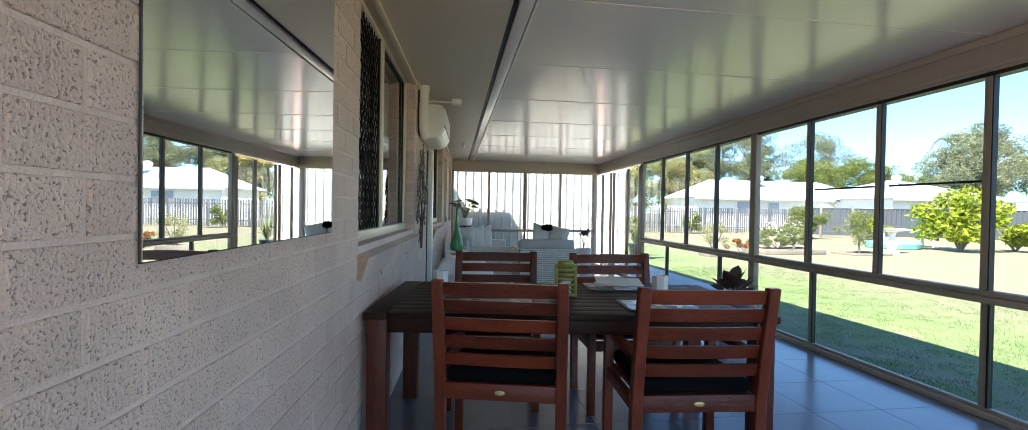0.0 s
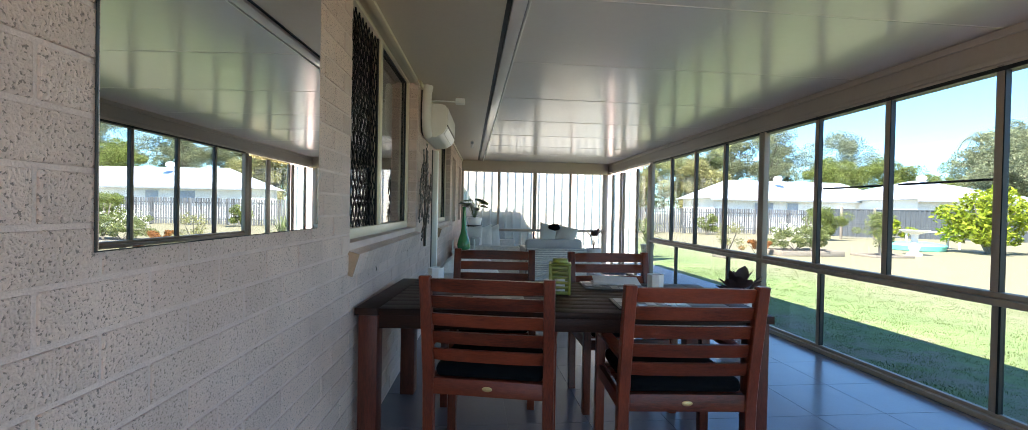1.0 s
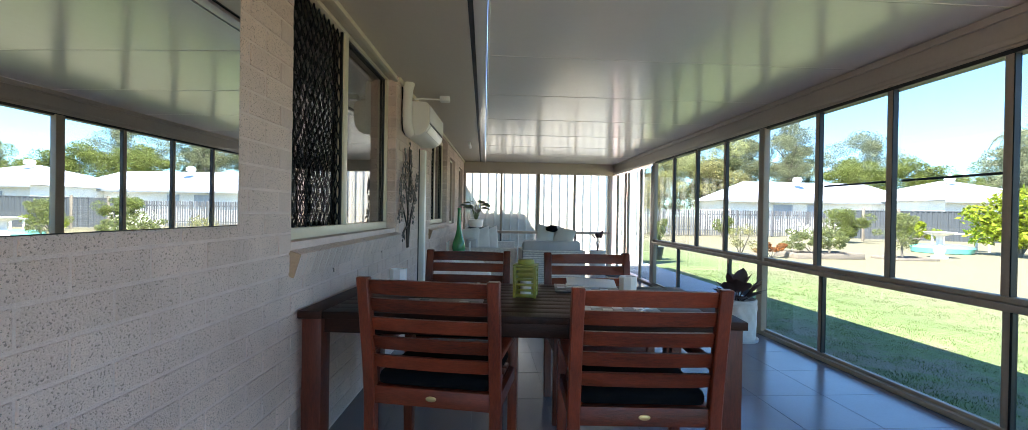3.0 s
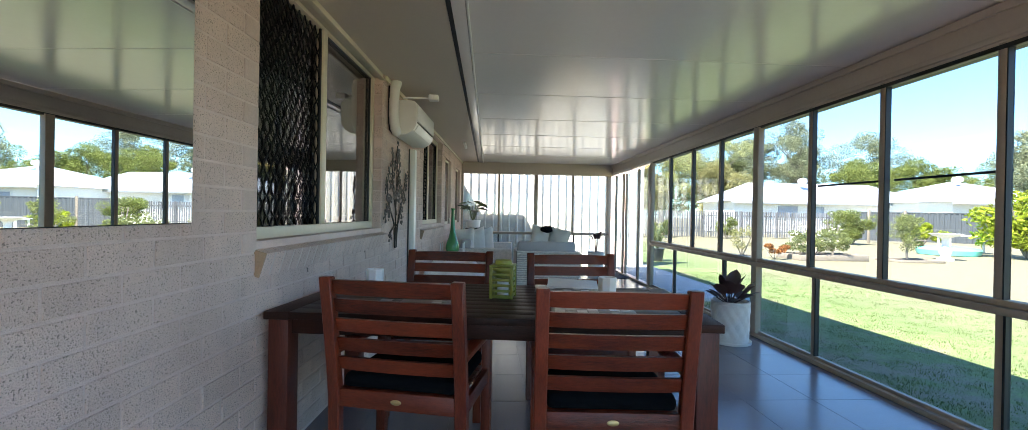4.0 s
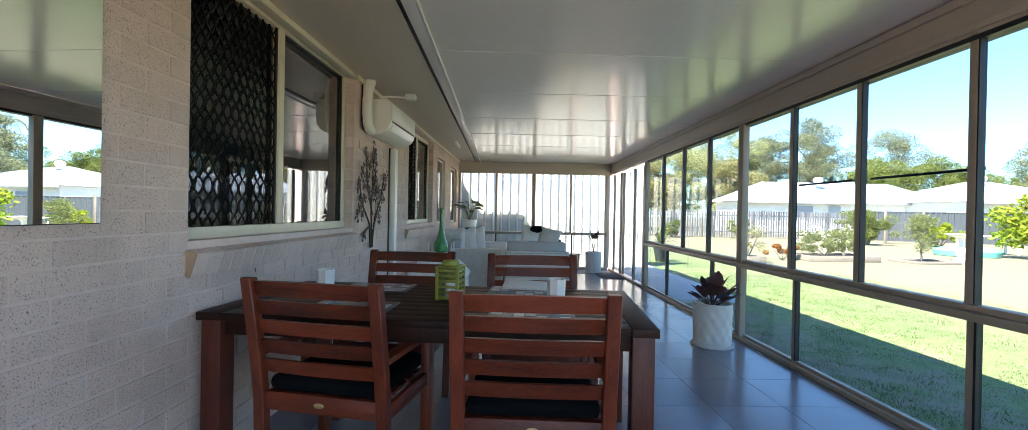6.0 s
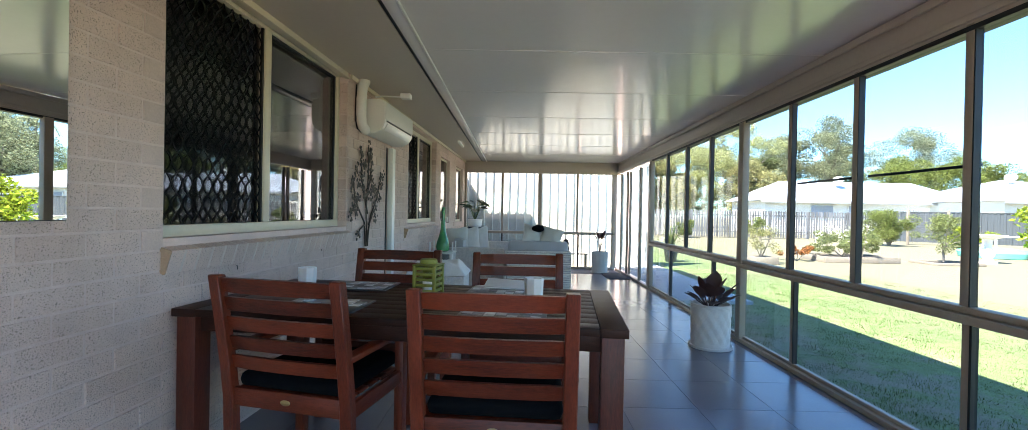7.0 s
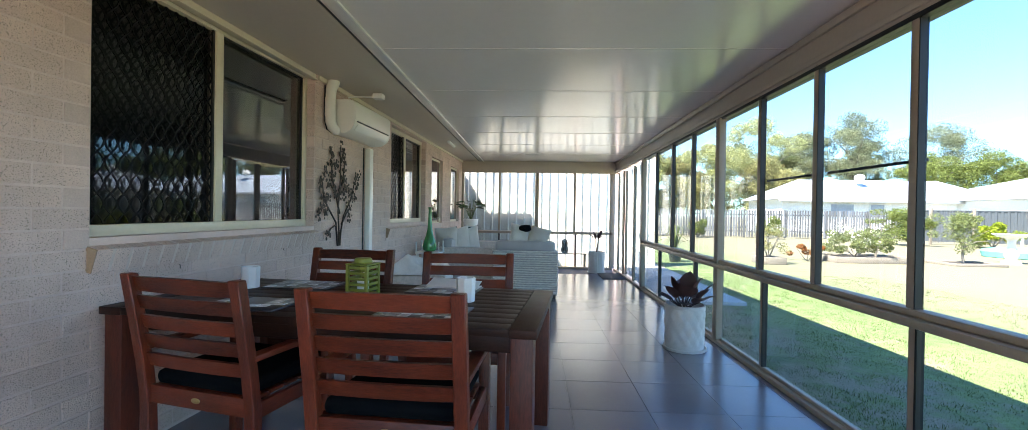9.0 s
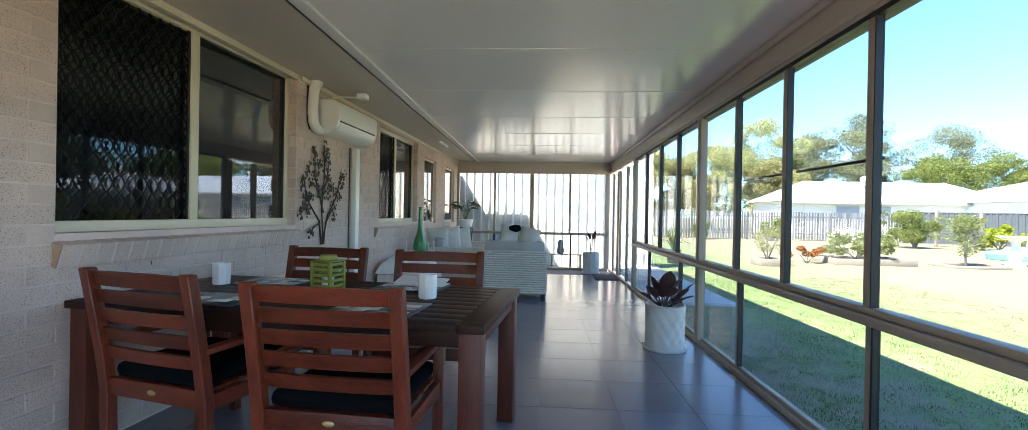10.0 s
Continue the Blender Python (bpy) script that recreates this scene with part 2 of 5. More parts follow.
# ---- house wall ----
W1 = (2.105, 3.945, 1.045, 2.335)   # opening: along from, to, up from, to
W2 = (5.70, 7.17, 1.02, 2.25)
W3 = (7.50, 8.20, 0.98, 2.08)
W4 = (8.82, 9.56, 0.98, 2.06)
TOP = 2.44
openings = (W1, W2, W3, W4)


def wall_pieces():
    """The wall's core between the openings."""
    y, out = -2.6, []
    for a, b, low, high in openings:
        out.append((-0.25, y, 0, -0.004, a, TOP))
        if low > 0:
            out.append((-0.25, a, 0, -0.004, b, low))
        out.append((-0.25, a, high, -0.004, b, TOP))
        y = b
    out.append((-0.25, y, 0, -0.004, 10.0, TOP))
    return out


wall_west = structure("wall_west", boxed(*wall_pieces()), MORTAR, "cream clay brick house wall with pale mortar joints", WALL, "wall")

# ---- ceiling ----
soffit = structure("ceiling", sheared(boxed((-0.70, -2.6, 2.335, 0.212, 9.9, 2.36))), SOFFIT, "flat painted eave soffit", category="ceiling")
bm = bmesh.new()
joints = [-2.6, -1.95, -0.88, 0.19, 1.26, 2.33, 3.37, 4.43, 5.52, 6.55, 7.6, 8.65, 9.9]
for a, b in zip(joints, joints[1:]):
    box(bm, 0.33, a + 0.003, 2.335, 3.35, b - 0.003, 2.40)
box(bm, 0.33, -2.6, 2.339, 3.35, 9.9, 2.41)
for y in joints[1:-1]:
    box(bm, 0.345, y - 0.008, 2.3325, 3.145, y + 0.008, 2.338, 0.002)
panels = structure("ceiling_panels", sheared(bm), PANEL, "pale grey insulated roof panels with fine cross joints", category="ceiling")
structure("trim_channel", sheared(boxed((0.245, -2.6, 2.322, 0.325, 9.88, 2.40), bevel=0.004)), PANEL, "pale folded metal channel at the roof edge", category="trim")
# white strip draws the highlight line on the channel's edge
structure("trim_highlight", sheared(boxed((0.3275, -2.6, 2.316, 0.342, 9.88, 2.333), bevel=0.004)), WHITE, "white strip standing for the highlight along the channel", category="trim")
# solid black strip paints the shade between soffit and channel
structure("trim_gap_shade", sheared(boxed((0.214, -2.6, 2.339, 0.243, 9.9, 2.40))), BLACK, "black strip standing for the shade in the gap beside the channel", category="trim")

# ---- garden-side window wall ----
GX = 3.18
posts = [-2.55, -1.2, 0.3, 1.5, 4.48, 7.42]
uppers = [-0.45, 0.9, 2.33, 3.05, 3.74, 5.22, 5.94, 6.68]
lowers = [-0.45, 0.9, 2.33, 3.69, 5.14, 6.52]
window_east = thing("window_east", "beige aluminium framed window wall along the garden", "window wall", kind="structure")
header = part("header_beam", sheared(boxed((GX - 0.035, -2.6, 2.10, GX + 0.05, 9.9, 2.325), bevel=0.004)), HEADER, window_east)
part("header_track", sheared(boxed((GX - 0.055, -2.6, 2.125, GX - 0.037, 9.9, 2.16), (GX - 0.06, -2.6, 2.275, GX - 0.037, 9.9, 2.322), bevel=0.004)), HEADER, window_east)
# black strip added over the header's brightly lit underside, leaving a dark line
part("head_cover_strip", sheared(boxed((GX - 0.0365, -2.6, 2.082, GX + 0.052, 7.40, 2.107))), BLACK, window_east)
part("sill_track", boxed((GX - 0.05, -2.6, 0.0, GX + 0.05, 7.40, 0.035), (GX - 0.02, -2.6, 0.035, GX + 0.02, 7.40, 0.06), bevel=0.004), BEIGE, window_east)
part("rail", boxed((GX - 0.075, -2.6, 0.705, GX + 0.04, 7.40, 0.745), (GX - 0.04, -2.6, 0.747, GX + 0.03, 7.40, 0.78), bevel=0.006), BEIGE, window_east)
for y in posts:
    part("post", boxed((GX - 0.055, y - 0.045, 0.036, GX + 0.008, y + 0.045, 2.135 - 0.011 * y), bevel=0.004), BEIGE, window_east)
for y in uppers:
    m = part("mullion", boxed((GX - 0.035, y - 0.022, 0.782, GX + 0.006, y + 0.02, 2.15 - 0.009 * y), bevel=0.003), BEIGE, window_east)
    part("seal", boxed((GX - 0.02, y + 0.0215, 0.782, GX + 0.004, y + 0.0265, 2.13 - 0.009 * y), (GX - 0.034, y - 0.030, 0.782, GX + 0.004, y - 0.0235, 2.13 - 0.009 * y)), BLACK, m)
for y in lowers:
    part("lower_mullion", boxed((GX - 0.02, y - 0.02, 0.06, GX + 0.02, y + 0.02, 0.705), bevel=0.003), BEIGE, window_east)
    part("seal", boxed((GX - 0.024, y - 0.034, 0.06, GX + 0.01, y - 0.0215, 0.705)), BLACK, window_east)
edges_up = sorted(posts + uppers)
for a, b in zip(edges_up, edges_up[1:]):
    pane = part("pane", boxed((GX - 0.004, a + 0.03, 0.78, GX + 0.002, b - 0.03, 2.15 - 0.009 * b)), GLASS, window_east)
    pane.visible_shadow = False
edges_low = sorted(posts + lowers)
for a, b in zip(edges_low, edges_low[1:]):
    pane = part("pane", boxed((GX - 0.004, a + 0.02, 0.05, GX + 0.002, b - 0.02, 0.71)), GLASS, window_east)
    pane.visible_shadow = False
for a, b in ((2.31, 3.0), (3.06, 3.71)):
    part("fly_screen_bar", boxed((GX + 0.012, a, 1.448, GX + 0.022, b, 1.463), bevel=0.002), BLACK, window_east)

# sliding doors at the far end of the garden side
door_1 = thing("door_1", "beige framed sliding glass doors to the patio", "door", kind="structure")
for y, dx in ((7.55, 0), (8.10, 0), (8.19, 0.031), (8.93, 0.031), (9.02, 0), (9.55, 0)):
    part("stile", boxed((GX - 0.03 + dx, y - 0.042, 0.035, GX + 0.0 + dx, y + 0.042, 2.02), bevel=0.003), BEIGE, door_1)
part("door_track", boxed((GX - 0.05, 7.42, 0.0, GX + 0.05, 9.9, 0.034), bevel=0.004), BEIGE, door_1)
for a, b, dx in ((7.56, 8.07, -0.016), (8.19, 8.92, 0.014), (9.05, 9.52, -0.016)):
    pane = part("pane", boxed((GX + dx, a, 0.06, GX + dx + 0.005, b, 2.0)), GLASS, door_1)
    pane.visible_shadow = False

# ---- end window wall ----
EY = 9.86
window_north = thing("window_north", "beige aluminium framed end window wall", "window wall", kind="structure")
part("header_beam", boxed((-0.30, EY - 0.04, 2.03, 3.22, EY + 0.06, 2.275), bevel=0.004), HEADER, window_north)
part("rail", boxed((-0.30, EY - 0.05, 0.735, 3.10, EY + 0.04, 0.79), bevel=0.005), BEIGE, window_north)
part("sill_track", boxed((-0.30, EY - 0.05, 0.0, 3.10, EY + 0.05, 0.045), bevel=0.004), BEIGE, window_north)
for x in (-0.13, 3.08):
    part("post", boxed((x - 0.05, EY - 0.05, 0.046, x + 0.05, EY + 0.05, 2.03), bevel=0.004), BEIGE, window_north)
for x, w in ((0.685, 0.022), (1.485, 0.04), (2.29, 0.022)):
    part("mullion", boxed((x - w, EY - 0.03, 0.79, x + w, EY + 0.02, 2.03), bevel=0.003), BEIGE, window_north)
for x in (0.685, 1.485, 2.32):
    part("lower_mullion", boxed((x - 0.018, EY - 0.02, 0.046, x + 0.018, EY + 0.02, 0.735), bevel=0.003), BLACK, window_north)
for z0, z1 in ((0.045, 0.735), (0.79, 2.03)):
    for a, b in ((-0.08, 0.665), (0.705, 1.445), (1.525, 2.27), (2.33, 3.03)):
        pane = part("pane", boxed((a, EY - 0.003, z0, b, EY + 0.003, z1)), GLASS, window_north)
        pane.visible_shadow = False

# ---- glazed end behind the camera, unseen, added to let daylight in ----
SY = -2.45
window_south = thing("window_south", "unseen beige aluminium framed glazed end with clear panes", "window wall", kind="structure")
part("header_beam", boxed((-0.76, SY - 0.05, 2.12, 3.22, SY + 0.05, 2.36), bevel=0.004), HEADER, window_south)
part("sill_track", boxed((-0.76, SY - 0.05, 0.0, 3.13, SY + 0.05, 0.05), bevel=0.004), BEIGE, window_south)
part("rail", boxed((-0.70, SY - 0.03, 0.74, 3.13, SY + 0.03, 0.79), bevel=0.004), BEIGE, window_south)
for x in (-0.70, 0.25, 1.2, 2.15, 3.08):
    part("post", boxed((x - 0.03, SY - 0.029, 0.051, x + 0.03, SY + 0.029, 2.12), bevel=0.004), BEIGE, window_south)
for a, b in ((-0.67, 0.22), (0.28, 1.17), (1.23, 2.12), (2.18, 3.05)):
    for z0, z1 in ((0.05, 0.74), (0.79, 2.12)):
        pane = part("pane", boxed((a, SY - 0.003, z0, b, SY + 0.003, z1)), CLEAR, window_south)
        pane.visible_shadow = False

# ---- outside ----
GZ = -0.12
bm = bmesh.new()
bmesh.ops.create_grid(bm, x_segments=2, y_segments=2, size=400, matrix=Matrix.Translation((0, 0, GZ)))
structure("ground", bm, GRASS, "sunlit dry green lawn", category="lawn")
structure("pavement", boxed((3.26, 6.9, GZ - 0.05, 4.55, 13.0, GZ + 0.05), bevel=0.01), CONCRETE, "pale concrete path beside the patio", category="path")
# end screen wall of ribbed steel
bm = bmesh.new()
x = -2.2
prof = []
while x < 4.3:
    prof += [(x, 0.0), (x + 0.15, 0.0), (x + 0.158, -0.034), (x + 0.192, -0.034)]
    x += 0.2
vs = [(bm.verts.new((px, 11.4 + py, GZ)), bm.verts.new((px, 11.4 + py, 2.75))) for px, py in prof]
for (a, b), (c, d) in zip(vs, vs[1:]):
    bm.faces.new((a, c, d, b))
STEEL = material("cream_steel", (0.82, 0.76, 0.67), 0.5, vary=0.03, scale=1, fine=12)
structure("wall_steel", bm, STEEL, "cream ribbed steel wall in full sun", category="wall")
# house roof over the soffit and the patio roof
ROOFING = material("roof_sheet", (0.45, 0.44, 0.42), 0.6, vary=0.1)
bm = bmesh.new()
eave, ridge = [(-10, -3.0, 2.45), (0.2, -3.0, 2.45), (0.2, 10.1, 2.45), (-10, 10.1, 2.45)], [(-4.9, 0.5, 4.6), (-4.9, 7.0, 4.6)]
ev, rv = [bm.verts.new(p) for p in eave], [bm.verts.new(p) for p in ridge]
for f in ((ev[0], ev[1], rv[0]), (ev[1], ev[2], rv[1], rv[0]), (ev[2], ev[3], rv[1]), (ev[3], ev[0], rv[0], rv[1]), ev[::-1]):
    bm.faces.new(f)
structure("roof_house", bm, ROOFING, "hipped house roof over the wall", category="roof")
# added box, painted near black as rooms that get no light
structure("wall_inner", boxed((-4.0, -2.6, 0, -3.9, 10.0, 2.4), (-3.9, -2.6, 2.425, -0.95, 10.0, 2.44), (-3.9, -2.6, -0.1, -0.95, 10.0, 0.0), (-3.9, 9.9, 0, -0.6, 10.0, 2.42), (-3.9, -2.7, 0, -0.95, -2.6, 2.42)), UNLIT_ROOM, "near-black box standing for unlit rooms behind the house windows", category="wall")


# out of view, placed to throw the slanted shadow onto the steel wall
structure("roof_overhang", boxed((-6.0, 10.1, 2.44, -0.55, 11.22, 2.50), bevel=0.01), ROOFING, "unseen house eave shading the steel wall", category="roof")
# unseen tubes, every sixth thicker, spaced to give that shadow its teeth
bm = bmesh.new()
for k in range(24):
    x = -0.54 + k * 0.047
    tube(bm, [(x, 9.95, 2.37), (x, 10.85, 2.36)], 0.026 + 0.016 * (k % 6 == 0), 6)
structure("roof_edge", bm, ROOFING, "unseen corrugated sheet edge shading the steel wall", category="roof")


# ---- house windows ----
def grille(y0, y1, z0, z1, dy, dz, d):
    """A diamond security grille of thin pressed strips."""
    bm = bmesh.new()
    w, t = 0.0042, 0.005
    rows = int((z1 - z0) / dz) + 1
    cols = int((y1 - y0) / dy) + 1
    for c in range(cols + 1):
        for sgn in (1, -1):
            pts = []
            for k in range(rows * 4 + 1):
                z = z0 + k * dz / 4
                ph = 2 * math.pi * (k / 8)
                y = y0 + c * dy + sgn * dy * 0.5 * math.cos(ph) * 0.98
                if z > z1:
                    break
                pts.append((min(max(y, y0), y1), z))
            vs = []
            for y, z in pts:
                vs.append([bm.verts.new((d + a, y + b, z)) for a, b in ((0, -w), (t, -w), (t, w), (0, w))])
            for a, b in zip(vs, vs[1:]):
                for i in range(4):
                    j = (i + 1) % 4
                    bm.faces.new((a[i], a[j], b[j], b[i]))
    return bm


def house_window(name, opening, split, label):
    y0, y1, z0, z1 = opening
    win = thing(name, label, "window", WALL, kind="structure")
    d = -0.105
    f = 0.042
    part("frame", boxed((d - 0.05, y0, z0, d + 0.03, y1, z0 + 0.055), (d - 0.05, y0, z1 - 0.05, d + 0.03, y1, z1),
                        (d - 0.05, y0, z0 + 0.056, d + 0.03, y0 + f, z1 - 0.051), (d - 0.05, y1 - f, z0 + 0.056, d + 0.03, y1, z1 - 0.051), bevel=0.003), CREAM, win)
    part("sash_stile", boxed((d - 0.03, split - 0.03, z0 + 0.056, d + 0.034, split + 0.03, z1 - 0.051), bevel=0.003), CREAM, win)
    for a, b in ((y0 + f, split - 0.03), (split + 0.03, y1 - f)):
        p = part("pane", boxed((d - 0.012, a, z0 + 0.055, d - 0.007, b, z1 - 0.05)), SCREENED if a < split - 0.1 else WINDOW_GLASS, win)
        p.visible_shadow = False
    part("security_grille", grille(y0 + f, split - 0.03, z0 + 0.056, z1 - 0.051, 0.066, 0.098, d + 0.012), GRILLE, win, "black diamond security grille")
    part("grille_frame", boxed((d + 0.008, y0 + f, z0 + 0.056, d + 0.022, y0 + f + 0.015, z1 - 0.051), (d + 0.008, split - 0.045, z0 + 0.056, d + 0.022, split - 0.03, z1 - 0.051)), BLACK, win)
    part("seal", boxed((d - 0.004, y1 - f - 0.012, z0 + 0.056, d + 0.012, y1 - f, z1 - 0.051), (d - 0.004, split + 0.03, z1 - 0.062, d + 0.012, y1 - f - 0.013, z1 - 0.051)), BLACK, win)
    part("blind", boxed((d - 0.10, y0 + 0.03, z0 + 0.1, d - 0.095, y1 - 0.03, z1 - 0.06)), BLIND, win, "dark sheet behind the glass")
    return win


GRILLE = material("black_grille_paint", (0.004, 0.004, 0.0045), 0.65, vary=0.1, spec=0.12)
BLIND = material("grey_blind", (0.055, 0.057, 0.06), 0.8, vary=0.1)
SCREENED = glass_material("screened_glass", (0.5, 0.52, 0.53), 3.6)
WINDOW_GLASS = glass_material("window_glass", (0.55, 0.57, 0.58), 2.2)
house_window("window_1", W1, 2.95, "cream aluminium sliding window with a black diamond grille")
house_window("window_2", W2, 6.40, "cream aluminium sliding window with a black diamond grille")
for name, o in (("window_3", W3), ("window_4", W4)):
    win = thing(name, "cream framed narrow house window reflecting the patio", "window", WALL, kind="structure")
    y0, y1, z0, z1 = o
    part("frame", boxed((-0.13, y0, z0, -0.05, y0 + 0.04, z1), (-0.13, y1 - 0.04, z0, -0.05, y1, z1), (-0.13, y0 + 0.041, z1 - 0.04, -0.05, y1 - 0.041, z1), (-0.13, y0 + 0.041, z0, -0.05, y1 - 0.041, z0 + 0.045), bevel=0.003), CREAM, win)
    p = part("pane", boxed((-0.056, y0 + 0.04, z0 + 0.045, -0.051, y1 - 0.04, z1 - 0.04)), WINDOW_GLASS, win)
    p.visible_shadow = False
    # near-black sheet stands for the unlit room
    part("blind", boxed((-0.2, y0 + 0.02, z0 + 0.02, -0.19, y1 - 0.02, z1 - 0.02)), UNLIT_ROOM, win, "dark sheet behind the glass")
# mouldings under the soffit
bm = bmesh.new()
for a, b, dz, d in ((-2.6, 2.05, 0, 0.0), (3.97, 9.9, 0, 0.0), (2.05, 3.97, 0, -0.03)):
    box(bm, d + 0.002, a, 2.292 + dz, d + 0.022, b, 2.331 + dz, 0.004)
structure("trim", sheared(bm), CREAM, "cream moulding under the soffit", WALL, "trim")
structure("trim_head", sheared(boxed((-0.075, 2.09, 2.30, -0.002, 3.945, 2.334), (-0.03, 2.07, 2.285, 0.012, 3.95, 2.298), bevel=0.003)), CREAM, "cream head flashing over the window", WALL, "trim")

# ---- mirror ----
mirror = thing("mirror", "large frameless wall mirror with thin black edge on brick", "mirror", WALL @ pose(0, 0, 0))
part("mirror_glass", boxed((0.0046, 0.756, 1.134, 0.0075, 1.696, 2.23)), MIRROR, mirror, "silvered mirror glass")
part("backing", boxed((0.002, 0.753, 1.131, 0.0042, 1.699, 2.233), bevel=0.001), BLACK, mirror, "thin black backing board")

# ---- air conditioner ----
ACW = material("warm_white_plastic", (0.74, 0.72, 0.66), 0.32, vary=0.03, scale=4)
ac = thing("air_conditioner", "white split-system air conditioner on the brick wall", "air conditioner", WALL @ pose(0.0, 4.20, 1.875))
bm = bmesh.new()
prof = [(0.004, 0.0), (0.13, 0.0), (0.19, 0.035), (0.222, 0.085), (0.225, 0.26), (0.21, 0.295), (0.17, 0.305), (0.004, 0.305)]
L = 0.86
ends = [[bm.verts.new((x, y, z)) for x, z in prof] for y in (0, L)]
for i in range(len(prof)):
    j = (i + 1) % len(prof)
    bm.faces.new((ends[0][i], ends[0][j], ends[1][j], ends[1][i]))
bm.faces.new(ends[0])
bm.faces.new(ends[1][::-1])
bmesh.ops.bevel(bm, geom=[e for e in bm.edges], offset=0.006, segments=2, affect="EDGES")
body = part("casing", bm, ACW, ac)
part("outlet_louvre", boxed((-0.003, 0.06, -0.035, 0.003, 0.80, 0.035), bevel=0.0025), WHITE, ac, at=pose(0.212, 0, 0.065, 0, 33, 0))
part("outlet_slot", boxed((-0.002, 0.05, -0.006, 0.004, 0.81, 0.006)), BLACK, ac, "dark air slot", at=pose(0.2235, 0, 0.115))
part("front_panel", boxed((0.2235, 0.012, 0.125, 0.232, 0.848, 0.275), bevel=0.004), ACW, ac)
trunk = thing("pipe_trunking", "white plastic pipe trunking rising to the soffit", "trunking", WALL @ pose(0, -0.08, 0.03))
part("duct", tube(bmesh.new(), [(0.05, 4.24, 2.296), (0.05, 4.215, 2.26), (0.05, 4.19, 2.22), (0.05, 4.175, 2.12), (0.05, 4.175, 1.99), (0.05, 4.185, 1.93), (0.05, 4.22, 1.885), (0.05, 4.29, 1.865)], [0.05, 0.05, 0.047, 0.045, 0.045, 0.045, 0.044, 0.042], 14), ACW, trunk)
cable = thing("cable", "thin black cable on the brick wall", "cable", WALL @ pose(0, -0.08, 0.03))
part("wire", tube(bmesh.new(), [(0.012, 4.155, 2.24), (0.012, 4.15, 2.05), (0.012, 4.155, 1.93), (0.012, 4.19, 1.865), (0.012, 4.27, 1.85)], 0.006), BLACK, cable)
pipe = thing("downpipe", "cream square downpipe on the brick wall", "pipe", WALL @ pose(0, -0.12, 0))
part("pipe_body", boxed((0.004, 5.05, 0.01, 0.062, 5.135, 1.84), bevel=0.008), ACW, pipe)
# thin black tube stands for the pipe's shadow on the wall
part("shadow_line", tube(bmesh.new(), [(0.01, 5.005, 0.02), (0.01, 5.0, 0.9), (0.01, 5.003, 1.84)], 0.006), BLACK, pipe)
sensor = thing("sensor_light", "white sensor with a thin arm under the soffit", "sensor", pose(-0.24, 4.47, 2.268))
part("arm", tube(bmesh.new(), [(-0.12, -0.02, -0.01), (-0.06, 0, 0.004), (0.14, 0, 0.0)], 0.008), WHITE, sensor)
part("head", boxed((0.12, -0.045, -0.02, 0.215, 0.045, 0.032), bevel=0.01), WHITE, sensor)
lamp2 = thing("eave_light", "small white light fitting on the soffit", "light", pose(0.07, 7.5, 2.258))
part("fitting", boxed((-0.022, -0.26, 0.0, 0.022, 0.26, 0.04), bevel=0.012), WHITE, lamp2)

outlet = thing("power_outlet", "grey weatherproof power outlet on the brick wall", "power outlet", WALL @ pose(0.0, 7.90, 1.0))
part("cover", boxed((0.002, -0.05, 0.0, 0.035, 0.05, 0.08), bevel=0.008), HEADER, outlet)
hook = thing("wall_hook", "small dark metal hook under the window sill", "hook", WALL @ pose(0.0, 2.577, 0.862))
part("shank", tube(bmesh.new(), [(-0.01, 0, 0.012), (0.006, 0, 0.012), (0.007, 0, 0.006), (0.007, 0, -0.008)], 0.0022, 6), BLACK, hook)
copy_thing(hook, WALL @ pose(0.0, 3.509, 0.885))

# ---- wall art: a metal tree ----
IRON = material("dark_bronze_metal", (0.045, 0.032, 0.024), 0.5, 0.6, vary=0.2)
art = thing("wall_art", "dark metal tree wall sculpture on brick", "wall art", WALL @ pose(0.02, 4.34, 0.85))
rnd = random.Random(5)
stems = [[(0, 0.00, 0.0), (0, 0.0, 0.14), (0, -0.02, 0.32), (0, 0.015, 0.60), (0, 0.02, 0.94)],
         [(0, 0.02, 0.0), (0, 0.035, 0.12), (0, 0.09, 0.28), (0, 0.24, 0.44), (0, 0.30, 0.58), (0, 0.385, 0.68)],
         [(0, -0.02, 0.0), (0, -0.06, 0.22), (0, -0.21, 0.36), (0, -0.28, 0.44), (0, -0.31, 0.58)],
         [(0, 0.01, 0.30), (0, -0.06, 0.46), (0, -0.14, 0.62), (0, -0.15, 0.78)],
         [(0, 0.0, 0.5), (0, 0.07, 0.62), (0, 0.09, 0.74)],
         [(0, 0.05, 0.2), (0, 0.14, 0.30), (0, 0.19, 0.33)], [(0, -0.05, 0.2), (0, -0.16, 0.16), (0, -0.2, 0.10)], [(0, -0.22, 0.37), (0, -0.34, 0.34), (0, -0.36, 0.28)]]
for s in stems:
    part("branch", tube(bmesh.new(), s, [0.009 - 0.005 * k / len(s) for k in range(len(s))], 6), IRON, art)
bm = bmesh.new()
